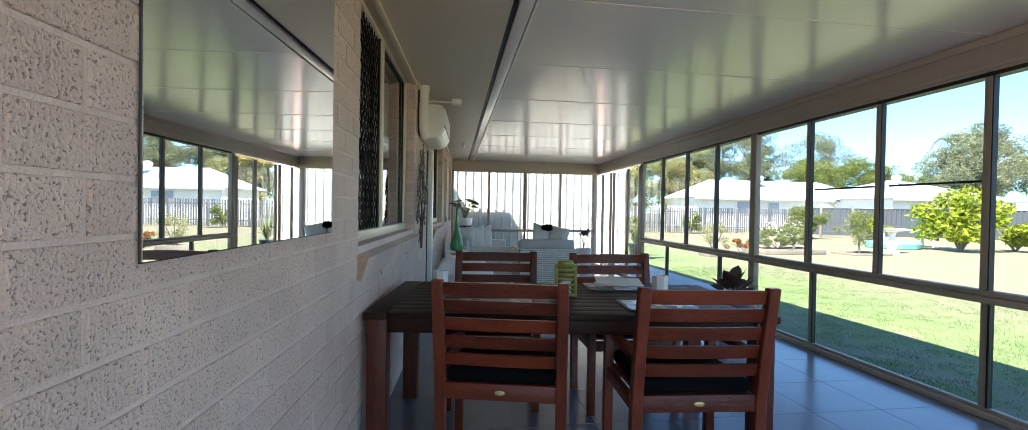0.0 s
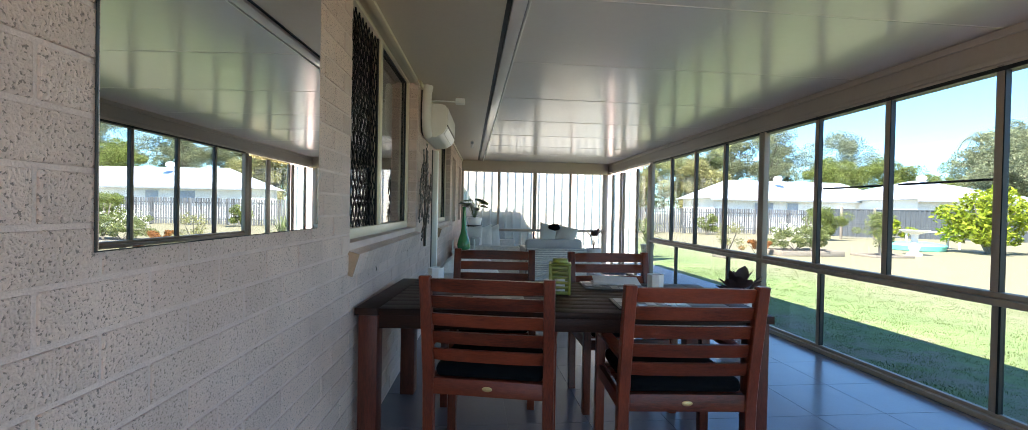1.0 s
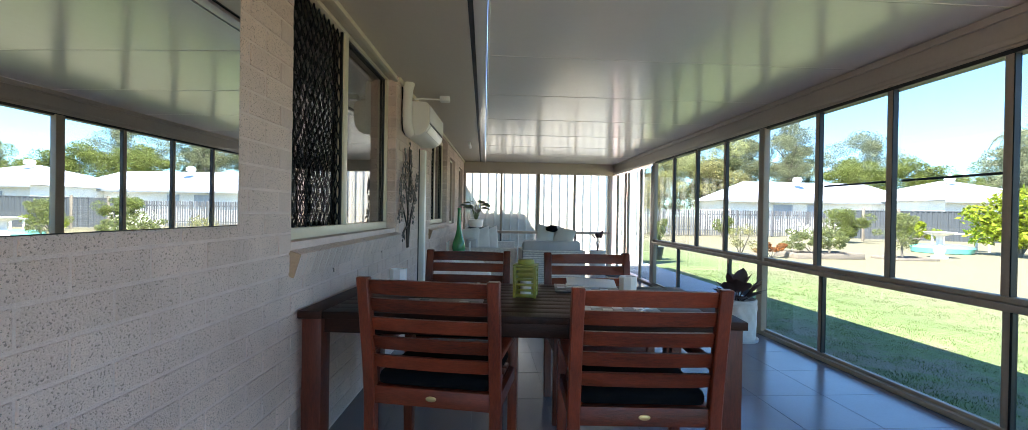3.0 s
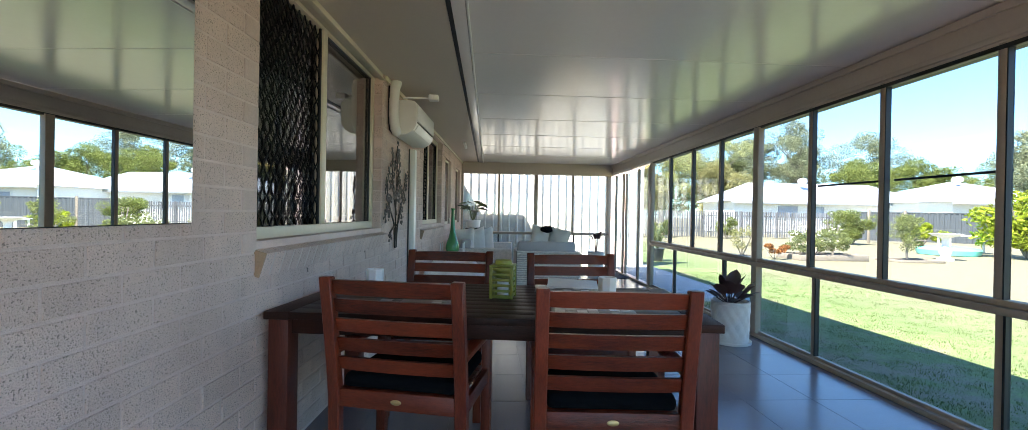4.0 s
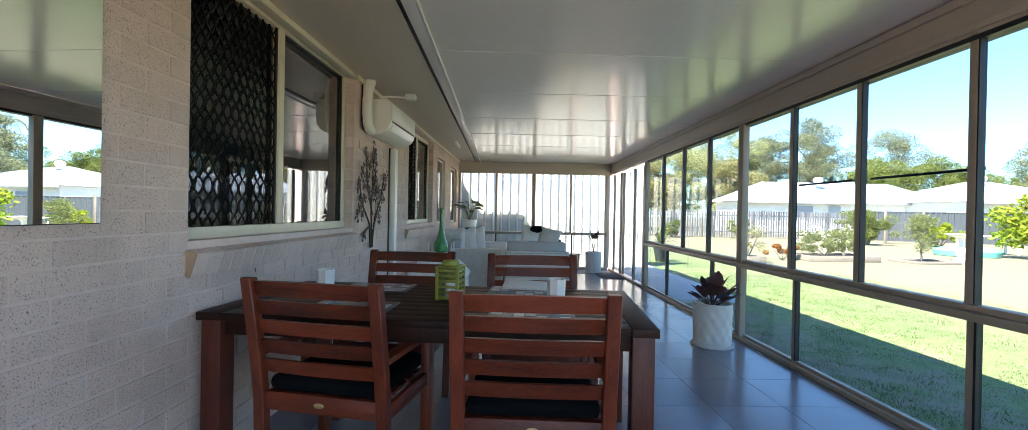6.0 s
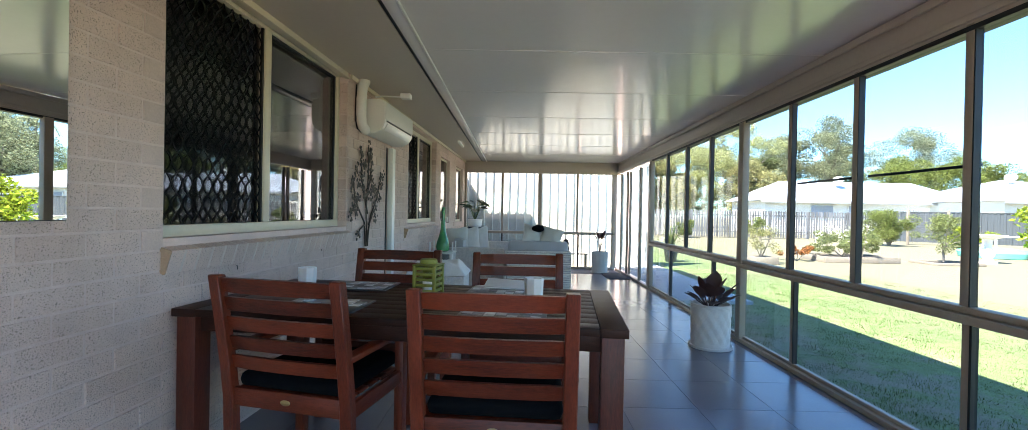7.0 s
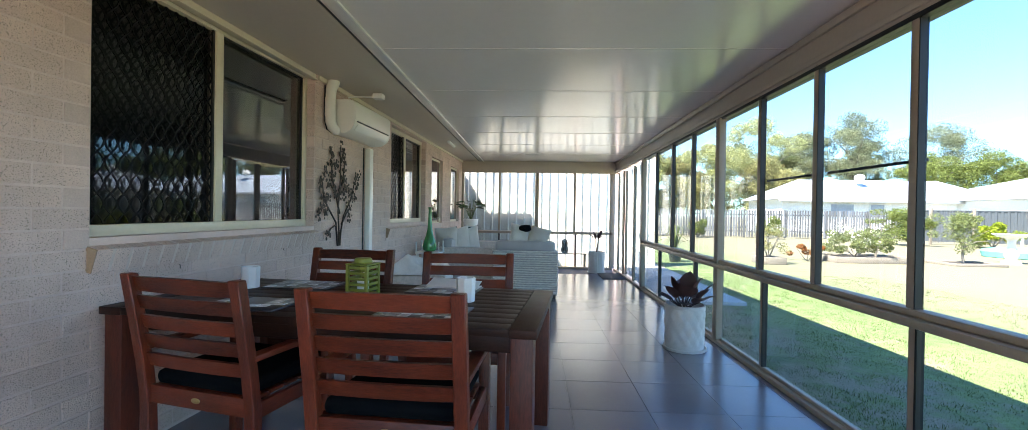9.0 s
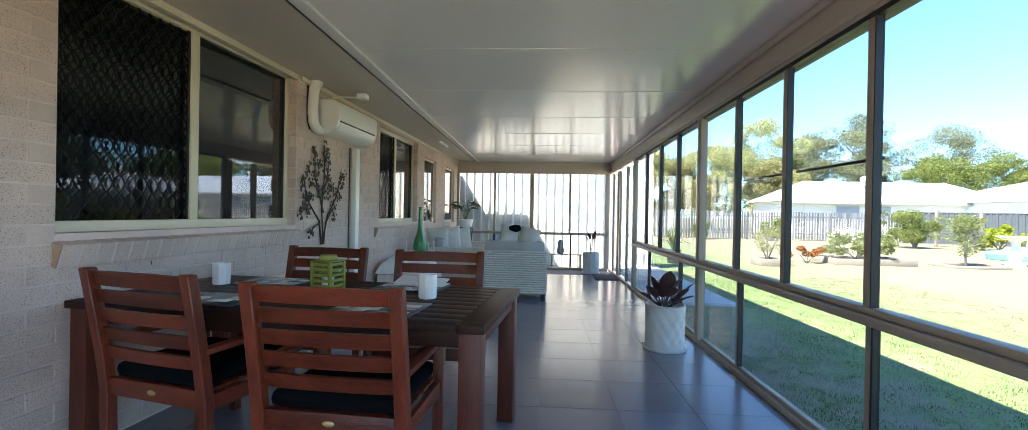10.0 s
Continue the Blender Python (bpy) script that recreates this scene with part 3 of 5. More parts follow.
tips = [(0.02, 0.9), (0.02, 0.82), (0.385, 0.68), (0.34, 0.60), (-0.31, 0.58), (-0.34, 0.5), (-0.15, 0.78), (-0.13, 0.66), (0.09, 0.74), (0.08, 0.62), (0.19, 0.36), (-0.2, 0.12), (-0.36, 0.3), (-0.1, 0.52), (0.30, 0.46), (-0.22, 0.46), (0.0, 0.5), (0.1, 0.5), (-0.16, 0.84), (-0.27, 0.33), (-0.24, 0.70), (-0.06, 0.72), (0.14, 0.56), (0.22, 0.52), (0.06, 0.84), (-0.2, 0.58), (0.2, 0.28), (-0.3, 0.42)]
for y, z in tips:
    for k in range(15):
        a, r = rnd.uniform(0, 6.28), rnd.uniform(0.012, 0.078)
        cy, cz, s = y + r * math.cos(a) * 0.75, z + r * math.sin(a), rnd.uniform(0.010, 0.017)
        bmesh.ops.create_uvsphere(bm, u_segments=6, v_segments=4, radius=s, matrix=Matrix.Translation((0.004, cy, cz)) @ Matrix.Diagonal((0.35, 1, 1, 1)))
part("leaves", bm, IRON, art, "small round metal leaves")

# ---- dining table ----
table = thing("dining_table", "dark brown slatted timber outdoor dining table", "table", pose(-0.50, 2.125, 0, 0, 0, -6.3))
TW, TD, TZ = 1.965, 0.91, 0.740
for n_, (x0, y0, x1, y1) in {"end_board": (0, 0, 0.11, TD), "end_board.001": (TW - 0.11, 0, TW, TD)}.items():
    part("end_board", boxed((x0, y0, TZ - 0.036, x1, y1, TZ), bevel=0.004), DARKWOOD, table)
slats = 10
for k in range(slats):
    a = k * TD / slats
    part("top_slat", boxed((0.1125, a + 0.0013, TZ - 0.032, TW - 0.1125, a + TD / slats - 0.0013, TZ - 0.0006), bevel=0.0014), DARKWOOD, table)
for y0, y1 in ((0.045, 0.075), (TD - 0.075, TD - 0.045)):
    part("apron", boxed((0.10, y0, TZ - 0.105, TW - 0.10, y1, TZ - 0.037), bevel=0.003), DARKWOOD, table)
for x0 in (0.03, TW - 0.06):
    part("end_apron", boxed((x0, 0.10, TZ - 0.105, x0 + 0.03, TD - 0.10, TZ - 0.037), bevel=0.003), LEGWOOD, table)
for x0 in (0.015, TW - 0.105):
    for y0 in (0.015, TD - 0.105):
        part("leg", boxed((x0, y0, 0, x0 + 0.09, y0 + 0.09, TZ - 0.037), bevel=0.004), LEGWOOD, table)


# ---- dining chairs ----
def sweep(path, hw, hd):
    """A squared bar along path in the y-z plane."""
    bm = bmesh.new()
    rings = []
    for y, z in path:
        rings.append([bm.verts.new((sx * hw, y + sy * hd, z)) for sx, sy in ((-1, -1), (1, -1), (1, 1), (-1, 1))])
    for a, b in zip(rings, rings[1:]):
        for i in range(4):
            j = (i + 1) % 4
            bm.faces.new((a[i], a[j], b[j], b[i]))
    bm.faces.new(rings[0][::-1])
    bm.faces.new(rings[-1])
    bmesh.ops.bevel(bm, geom=bm.edges[:], offset=0.004, segments=1, affect="EDGES")
    return bm


def bowed(x0, x1, z0, z1, y, bow, thick, crown=0.0):
    """A back slat, bowed away from the sitter."""
    bm = bmesh.new()
    n_ = 10
    rings = []
    for k in range(n_ + 1):
        u = k / n_
        x = x0 + (x1 - x0) * u
        o = y - bow * (1 - (2 * u - 1) ** 2)
        c = crown * (1 - (2 * u - 1) ** 2)
        lean = 0.014
        rings.append([bm.verts.new(p) for p in ((x, o - thick / 2 + lean, z0), (x, o + thick / 2 + lean, z0), (x, o + thick / 2 - lean * 0.2, z1 + c), (x, o - thick / 2 - lean * 0.2, z1 + c))])
    for a, b in zip(rings, rings[1:]):
        for i in range(4):
            j = (i + 1) % 4
            bm.faces.new((a[i], a[j], b[j], b[i]))
    bm.faces.new(rings[0][::-1])
    bm.faces.new(rings[-1])
    bmesh.ops.bevel(bm, geom=[e for e in bm.edges if abs(e.verts[0].co.x - e.verts[1].co.x) > 0.01], offset=0.004, segments=1, affect="EDGES")
    return bm


def dining_chair(m, label):
    chair = thing("dining_chair", label, "chair", m, "chairs round the table")
    back = [(0.105, 0.0), (0.085, 0.2), (0.078, 0.42), (0.06, 0.56), (0.03, 0.74), (0.0, 0.908)]
    for x in (-0.266, 0.266):
        part("back_post", sweep(back, 0.024, 0.021), CHAIRWOOD, chair, at=pose(x, 0, 0))
        part("front_leg", boxed((-0.022, -0.022, 0, 0.022, 0.022, 0.60), bevel=0.004), CHAIRWOOD, chair, at=pose(x, 0.50, 0))
        part("armrest", boxed((-0.028, 0.06, 0.598, 0.028, 0.545, 0.622), bevel=0.006), MAHOGANY_Y, chair, at=pose(x, 0, 0))
        part("side_rail", boxed((-0.012, 0.10, 0.375, 0.012, 0.478, 0.435), bevel=0.003), MAHOGANY_Y, chair, at=pose(x, 0, 0))
    part("top_rail", bowed(-0.241, 0.241, 0.840, 0.896, 0.010, 0.014, 0.024, 0.004), MAHOGANY, chair)
    for z0, y in ((0.768, 0.022), (0.690, 0.037), (0.612, 0.051), (0.534, 0.062)):
        part("back_slat", bowed(-0.241, 0.241, z0, z0 + 0.055, y, 0.010, 0.018), MAHOGANY, chair)
    rail = part("back_rail", boxed((-0.248, 0.066, 0.385, 0.248, 0.090, 0.456), bevel=0.003), MAHOGANY, chair)
    badge = bmesh.new()
    bmesh.ops.create_uvsphere(badge, u_segments=20, v_segments=8, radius=1, matrix=Matrix.LocRotScale((0, 0, 0), None, (0.023, 0.004, 0.011)))
    part("badge", badge, BRASS, rail, "small oval brass badge", at=pose(0.0, 0.065, 0.420))
    part("front_rail", boxed((-0.248, 0.488, 0.375, 0.248, 0.512, 0.435), bevel=0.003), MAHOGANY, chair)
    for k in range(5):
        part("seat_slat", boxed((-0.25, 0.105 + k * 0.078, 0.437, 0.25, 0.172 + k * 0.078, 0.450), bevel=0.003), MAHOGANY, chair)
    bm = boxed((-0.243, 0.085, 0.451, 0.243, 0.525, 0.512), bevel=0.026)
    bmesh.ops.subdivide_edges(bm, edges=[e for e in bm.edges if e.calc_length() > 0.15], cuts=6, use_grid_fill=True)
    for v in bm.verts:
        if v.co.z > 0.505:
            v.co.z += 0.012 * math.cos(v.co.x / 0.243 * 1.4) * math.cos((v.co.y - 0.305) / 0.22 * 1.4) + 0.003 * noise.noise(v.co * 14)
    part("seat_cushion", bm, CUSHION, chair, "black padded seat cushion")
    return chair


TALL = Matrix.Diagonal((1, 1, 1.02, 1))
CHAIRWOOD = material("red_brown_timber_upright", (0.138, 0.0230, 0.0088), 0.36, spec=0.4, vary=0.50, scale=2.2, fine=16, bump=0.22, bump_scale=40, stretch=(14, 14, 2), random_vary=0.14)
MAHOGANY_Y = material("red_brown_timber_along", (0.138, 0.0230, 0.0088), 0.36, spec=0.4, vary=0.50, scale=2.2, fine=16, bump=0.22, bump_scale=40, stretch=(14, 2, 14), random_vary=0.14)
chair = dining_chair(pose(0.105, 1.845, 0, 0, 0, -13) @ TALL, "red-brown timber slat-back armchair with black seat cushion")
for x, y, rz in ((0.933, 1.655, -4), (0.222, 3.20, 173), (1.02, 3.08, 179)):
    copy_thing(chair, pose(x, y, 0, 0, 0, rz))

# ---- on the table ----
CERAMIC = material("white_ceramic", (0.80, 0.79, 0.76), 0.3, vary=0.04, scale=10)
LIME = material("lime_painted_metal", (0.20, 0.21, 0.028), 0.45, vary=0.15, scale=12)


def candle_cup(m):
    cup = thing("candle_cup", "white faceted ceramic candle cup on the table", "candle holder", m, "candle cups on the table")
    bm = lathe([(0.043, 0.0), (0.046, 0.004), (0.049, 0.116), (0.047, 0.120), (0.042, 0.118), (0.038, 0.03)], 8)
    part("cup", bm, CERAMIC, cup, smooth=False)
    return cup


cup = candle_cup(pose(1.10, 2.44, TZ))
copy_thing(cup, pose(-0.16, 2.68, TZ, 0, 0, 20))

lantern = thing("lantern", "lime green slatted metal lantern on the table", "lantern", pose(0.555, 2.50, TZ, 0, 0, -12))
h = 0.054
for sx in (-1, 1):
    for sy in (-1, 1):
        part("corner_post", boxed((sx * h - 0.008, sy * h - 0.008, 0, sx * h + 0.008, sy * h + 0.008, 0.165), bevel=0.002), LIME, lantern)
for k in range(6):
    z = 0.006 + k * 0.028
    for sgn in (-1, 1):
        part("slat", boxed((-h + 0.008, sgn * h - 0.004, z, h - 0.008, sgn * h + 0.004, z + 0.014), bevel=0.0015), LIME, lantern)
        part("slat", boxed((sgn * h - 0.004, -h + 0.008, z, sgn * h + 0.004, h - 0.008, z + 0.014), bevel=0.0015), LIME, lantern)
part("roof", boxed((-0.064, -0.064, 0.166, 0.064, 0.064, 0.174), bevel=0.003), LIME, lantern)
part("lid", lathe([(0.044, 0.175), (0.046, 0.180), (0.043, 0.196), (0.038, 0.200), (0.0, 0.201)], 24), LIME, lantern)
part("base", boxed((-0.05, -0.05, 0.001, 0.05, 0.05, 0.006)), LIME, lantern)
part("candle", lathe([(0.03, 0.007), (0.03, 0.085), (0.0, 0.087)], 20), CERAMIC, lantern, "white candle inside")

SLATE = material("slate_placemat", (0.045, 0.048, 0.055), 0.3, vary=0.25, scale=15)
PALE_TILE = material("pearl_tile", (0.60, 0.62, 0.64), 0.12, vary=0.25, scale=20, random_vary=0.25)
INLAY = finish("inlay_tile", boxed((0, 0, 0, 0.044, 0.042, 0.0023)), PALE_TILE)


def placemat(m, label):
    mat_ = thing("placemat", label, "placemat", m, "placemats on the table")
    part("mat", boxed((-0.19, -0.135, 0, 0.19, 0.135, 0.008), bevel=0.002), SLATE, mat_)
    for i in range(7):
        for j in range(5):
            if rnd.random() < 0.62:
                inlay = new("inlay_tile", INLAY)
                inlay.parent = mat_
                inlay.location = (-0.175 + i * 0.05, -0.12 + j * 0.048, 0.0082)
    return mat_


for x, y, rz in ((0.13, 2.24, -4), (0.96, 2.16, -7), (0.11, 2.78, -3), (0.94, 2.72, -7)):
    placemat(pose(x, y, TZ + 0.0005, 0, 0, rz), "dark placemat with pearly square inlay tiles")
PAPER = material("white_paper", (0.82, 0.82, 0.80), 0.7, vary=0.05)
book = thing("papers", "white booklet lying on the table", "papers", pose(0.98, 2.78, TZ + 0.012, 0, 0, -8))
part("sheet", boxed((-0.15, -0.06, 0, 0.15, 0.07, 0.004), bevel=0.0015), PAPER, book)
part("cover", boxed((-0.148, 0, 0, 0.148, 0.128, 0.004), bevel=0.0015), PAPER, book, at=pose(0, -0.058, 0.0045, 13, 2, 0))



# ---- potted plants ----
STONEWARE = material("off_white_stoneware", (0.54, 0.51, 0.48), 0.45, vary=0.08, scale=7, fine=50, bump=0.1)
LEAF_RED = material("dark_red_leaf", (0.055, 0.022, 0.020), 0.35, vary=0.3, scale=10)
LEAF = material("green_leaf", (0.05, 0.10, 0.022), 0.4, vary=0.3, scale=8, random_vary=0.2, island=True)
SOIL = material("soil", (0.045, 0.033, 0.024), 0.95, vary=0.3, bump=0.6, bump_scale=90)


def leaf(bm, base, tip, width, cup_=0.25):
    """One cupped oval leaf from base to tip."""
    base, tip = Vector(base), Vector(tip)
    way = tip - base
    side = way.cross(Vector((0.1, 0.2, 1))).normalized()
    up = side.cross(way).normalized()
    rows = []
    for k in range(7):
        u = k / 6
        w = width * math.sin(math.pi * min(1, u * 0.96 + 0.04)) ** 0.7
        c = base + way * u - up * 0.08 * way.length * (u * u)
        rows.append([bm.verts.new(c + side * w * s + up * cup_ * w * s * s) for s in (-1, -0.5, 0, 0.5, 1)])
    for a, b in zip(rows, rows[1:]):
        for i in range(4):
            bm.faces.new((a[i], a[i + 1], b[i + 1], b[i]))
    return bm


def faceted_pot(name, m, radius, height, label, diamonds=True):
    pot = thing(name, label, "plant pot", m)

    def relief(a, z):
        if not diamonds:
            return 0.002 * math.sin(a * 30)
        k = 12
        u, v = a * k / (2 * math.pi), z / (radius * 0.85)
        return 0.010 * (abs(((u + v) % 1) - 0.5) + abs(((u - v) % 1) - 0.5) - 0.5) * (0.0 if z < 0.03 or z > height - 0.02 else 1)
    prof = [(radius * 0.93, 0.0)] + [(radius * (0.955 + 0.045 * k / 40), height * k / 40) for k in range(41)] + [(radius * 0.93, height + 0.004), (radius * 0.90, height - 0.03)]
    part("pot", lathe(prof, 100, relief), STONEWARE, pot, smooth=False)
    part("soil", lathe([(radius * 0.9, height - 0.045), (radius * 0.89, height - 0.035), (0.0, height - 0.03)], 24), SOIL, pot)
    part("saucer", lathe([(radius * 1.0, -0.018), (radius * 1.09, -0.016), (radius * 1.10, 0.006), (radius * 1.06, 0.006), (radius * 1.0, -0.004)], 48), STONEWARE, pot)
    return pot


pot1 = faceted_pot("potted_plant", pose(2.79, 4.29, 0.018), 0.172, 0.375, "dark red leafed plant in a white diamond-relief pot")
bm = bmesh.new()
for b, t, w in (((0, 0, .37), (0.03, -0.03, .70), .062), ((-.03, 0, .37), (-.13, -.05, .66), .03), ((.02, .02, .37), (.15, .03, .64), .066), ((.02, -.02, .37), (.24, -.07, .50), .05),
                ((0, -.03, .37), (.10, -.22, .50), .055), ((-.03, -.01, .37), (-.23, -.03, .52), .028), ((.0, .03, .37), (.04, .16, .62), .06), ((-.02, .03, .37), (-.14, .14, .55), .05), ((.03, 0, .37), (.20, .12, .48), .05), ((0.0, -.02, .40), (.02, -.14, .58), .06),
                ((-.04, -.02, .37), (-.18, -.09, .58), .05), ((-.02, -.03, .37), (-.09, -.13, .61), .055), ((.04, -.02, .37), (.17, -.10, .56), .055), ((.04, .01, .37), (.25, .0, .60), .045), ((-.04, .02, .37), (-.22, .06, .49), .045), ((-.02, -.04, .37), (-.06, -.22, .46), .05)):
    mid = Vector(b).lerp(Vector(t), 0.45)
    tube(bm, [b, mid], 0.006, 5)
    leaf(bm, mid - (Vector(t) - Vector(b)) * 0.05, t, w * 1.18)
bmesh.ops.translate(bm, vec=(0, 0, -0.022), verts=bm.verts)
part("foliage", bm, LEAF_RED, pot1, "dark red rounded leaves")

pot2 = faceted_pot("potted_plant", pose(2.70, 9.35, 0.018), 0.165, 0.40, "small twiggy plant in a white pot by the end window", False)
bm = bmesh.new()
for k in range(6):
    a = k * 1.05
    tip = (0.10 * math.cos(a), 0.10 * math.sin(a), 0.72 + 0.05 * (k % 3))
    tube(bm, [(0, 0, .36), (tip[0] * 0.3, tip[1] * 0.3, .55), tip], 0.005, 5)
    leaf(bm, (tip[0] * 0.6, tip[1] * 0.6, 0.66), (tip[0] * 1.4, tip[1] * 1.4, tip[2] + 0.03), 0.035)
part("foliage", bm, LEAF_RED, pot2, "thin dark stems with few leaves")

MATTING = material("dark_doormat", (0.05, 0.05, 0.055), 0.95, vary=0.3, fine=200, bump=0.8, bump_scale=300)
doormat = thing("doormat", "dark rectangular doormat on the tiles", "doormat", pose(2.93, 8.85, 0.0))
part("mat", boxed((-0.235, -0.42, 0.001, 0.20, 0.42, 0.014), bevel=0.004), MATTING, doormat)

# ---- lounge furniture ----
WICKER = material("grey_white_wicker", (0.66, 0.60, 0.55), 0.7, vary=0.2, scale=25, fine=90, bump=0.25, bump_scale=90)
# darker copy of the wicker, painting shade into the gaps between strands
WICKER_SHADED = material("shaded_wicker_core", (0.30, 0.28, 0.26), 0.8, vary=0.2, scale=30, bump=0.3, bump_scale=120)
FABRIC = material("light_grey_fabric", (0.46, 0.435, 0.42), 0.9, vary=0.08, scale=6, fine=250, bump=0.3, bump_scale=350)
FLEECE = material("white_fleece", (0.84, 0.82, 0.79), 0.95, vary=0.12, scale=14, fine=120, bump=0.6, bump_scale=70)
PILLOWFAB = material("white_fabric", (0.60, 0.55, 0.49), 0.9, vary=0.08, scale=6, fine=250, bump=0.3, bump_scale=350)


def pillow_bm(w, h_, t, seed=0):
    bm = bmesh.new()
    n_ = 14
    for sgn in (1, -1):
        g = [[None] * (n_ + 1) for _ in range(n_ + 1)]
        for i in range(n_ + 1):
            for j in range(n_ + 1):
                u, v = 2 * i / n_ - 1, 2 * j / n_ - 1
                puff = ((1 - u * u) * (1 - v * v)) ** 0.45
                pin = 1 - 0.06 * (1 - abs(u * v))
                dz = sgn * t / 2 * puff + 0.006 * noise.noise(Vector((u * 3, v * 3, seed + sgn)))
                g[i][j] = bm.verts.new((u * w / 2 * (pin if abs(v) < 1 else 1), dz, v * h_ / 2 * (pin if abs(u) < 1 else 1)))
        for i in range(n_):
            for j in range(n_):
                bm.faces.new((g[i][j], g[i + 1][j], g[i + 1][j + 1], g[i][j + 1]))
    bmesh.ops.remove_doubles(bm, verts=bm.verts, dist=0.004)
    return bm


def woven(bm_box, x0, x1, z0, z1, y, rows, out):
    """Raised horizontal wicker strands on a panel."""
    for k in range(rows):
        z = z0 + (k + 0.5) * (z1 - z0) / rows
        n_ = 28
        pts = []
        for i in range(n_ + 1):
            x = x0 + (x1 - x0) * i / n_
            pts.append((x, y + out * (0.4 + 0.6 * (-1) ** (i + k)), z))
        tube(bm_box, pts, (z1 - z0) / rows * 0.42, 5)
    return bm_box


def wicker_sofa(m, width, depth, label, back_only=True):
    sofa = thing("wicker_sofa", label, "sofa", m)
    bk = part("back", boxed((-width / 2, 0.0, 0.06, width / 2, 0.11, 0.66), bevel=0.02), WICKER_SHADED, sofa)
    part("weave", woven(bmesh.new(), -width / 2 + 0.01, width / 2 - 0.01, 0.075, 0.665, -0.006, 19, 0.007), WICKER, bk)
    for x in (-width / 2 + 0.06, width / 2 - 0.06):
        arm = part("arm", boxed((x - 0.06, 0.112, 0.06, x + 0.06, depth, 0.65), bevel=0.02), WICKER, sofa)
    part("seat_base", boxed((-width / 2 + 0.122, 0.112, 0.08, width / 2 - 0.122, depth - 0.02, 0.30), bevel=0.02), WICKER, sofa)
    for x in (-width / 2 + 0.05, width / 2 - 0.05):
        for y in (0.05, depth - 0.05):
            part("foot", boxed((x - 0.025, y - 0.025, 0, x + 0.025, y + 0.025, 0.08), bevel=0.004), BLACK, sofa)
    part("seat_cushion", boxed((-width / 2 + 0.125, 0.14, 0.302, width / 2 - 0.125, depth + 0.01, 0.43), bevel=0.04), FABRIC, sofa, "light grey seat cushion")
    part("back_cushion", boxed((-width / 2 + 0.02, 0.03, 0.50, width / 2 - 0.03, 0.20, 0.80), bevel=0.05), FABRIC, sofa, "light grey back cushion", at=pose(0, 0.06, 0.0, -6, 0, 0))
    return sofa


wicker_sofa(pose(1.32, 6.40, 0), 0.90, 0.80, "pale grey wicker lounge chair with grey cushions")
wicker_sofa(WALL @ pose(0.16, 7.75, 0, 0, 0, -90), 1.7, 0.94, "pale grey wicker sofa along the brick wall")
ctable = thing("coffee_table", "low white coffee table between the sofas", "coffee table", pose(1.35, 8.0, 0))
part("tabletop", boxed((-0.25, -0.4, 0.37, 0.25, 0.4, 0.40), bevel=0.006), WHITE, ctable)
for sx in (-0.2, 0.2):
    for sy in (-0.34, 0.34):
        part("leg", boxed((sx - 0.025, sy - 0.025, 0, sx + 0.025, sy + 0.025, 0.369), bevel=0.004), WHITE, ctable)
for x, y, z, rz, tilt in ((1.24, 6.70, 0.87, 24, -14), (1.50, 6.68, 0.84, -20, -18)):
    p = thing("cushion", "white scatter cushion on the wicker chair", "cushion", pose(x, y, z, tilt, 12, rz))
    part("cover", pillow_bm(0.32, 0.28, 0.12, x), PILLOWFAB, p)
bm = bmesh.new()
bmesh.ops.create_icosphere(bm, subdivisions=3, radius=0.068)
for v in bm.verts:
    v.co *= 1 + 0.35 * noise.noise(v.co * 22)
    v.co = Vector((v.co.x * 1.35, v.co.y * 0.8, v.co.z * 0.7))
bagp = thing("black_pouch", "small black fabric pouch on the cushions", "pouch", pose(1.32, 6.60, 0.965))
part("pouch", bm, CUSHION, bagp)
for k, (x, y, rz, lean) in enumerate(((0.10, 7.10, 14, 6), (0.28, 7.22, 30, 14), (0.42, 7.36, 34, 16))):
    p = thing("cushion", "pale scatter cushion on the wall sofa", "cushion", pose(x, y, 0.70, -14, lean, rz + 180))
    part("cover", pillow_bm(0.34, 0.50, 0.14, k), PILLOWFAB, p)
stool = thing("ottoman", "low pale wicker ottoman by the wall", "ottoman", pose(0.06, 5.74, 0))
part("base", boxed((-0.34, -0.26, 0.03, 0.34, 0.26, 0.42), bevel=0.03), WICKER, stool)
for sx in (-0.28, 0.28):
    for sy in (-0.2, 0.2):
        part("foot", boxed((sx - 0.02, sy - 0.02, 0, sx + 0.02, sy + 0.02, 0.032), bevel=0.003), BLACK, stool)
throw = thing("throw", "crumpled white fleece throw on the wicker ottoman", "throw", pose(0.06, 5.74, 0.421))
bm = bmesh.new()
bmesh.ops.create_grid(bm, x_segments=34, y_segments=26, size=1)
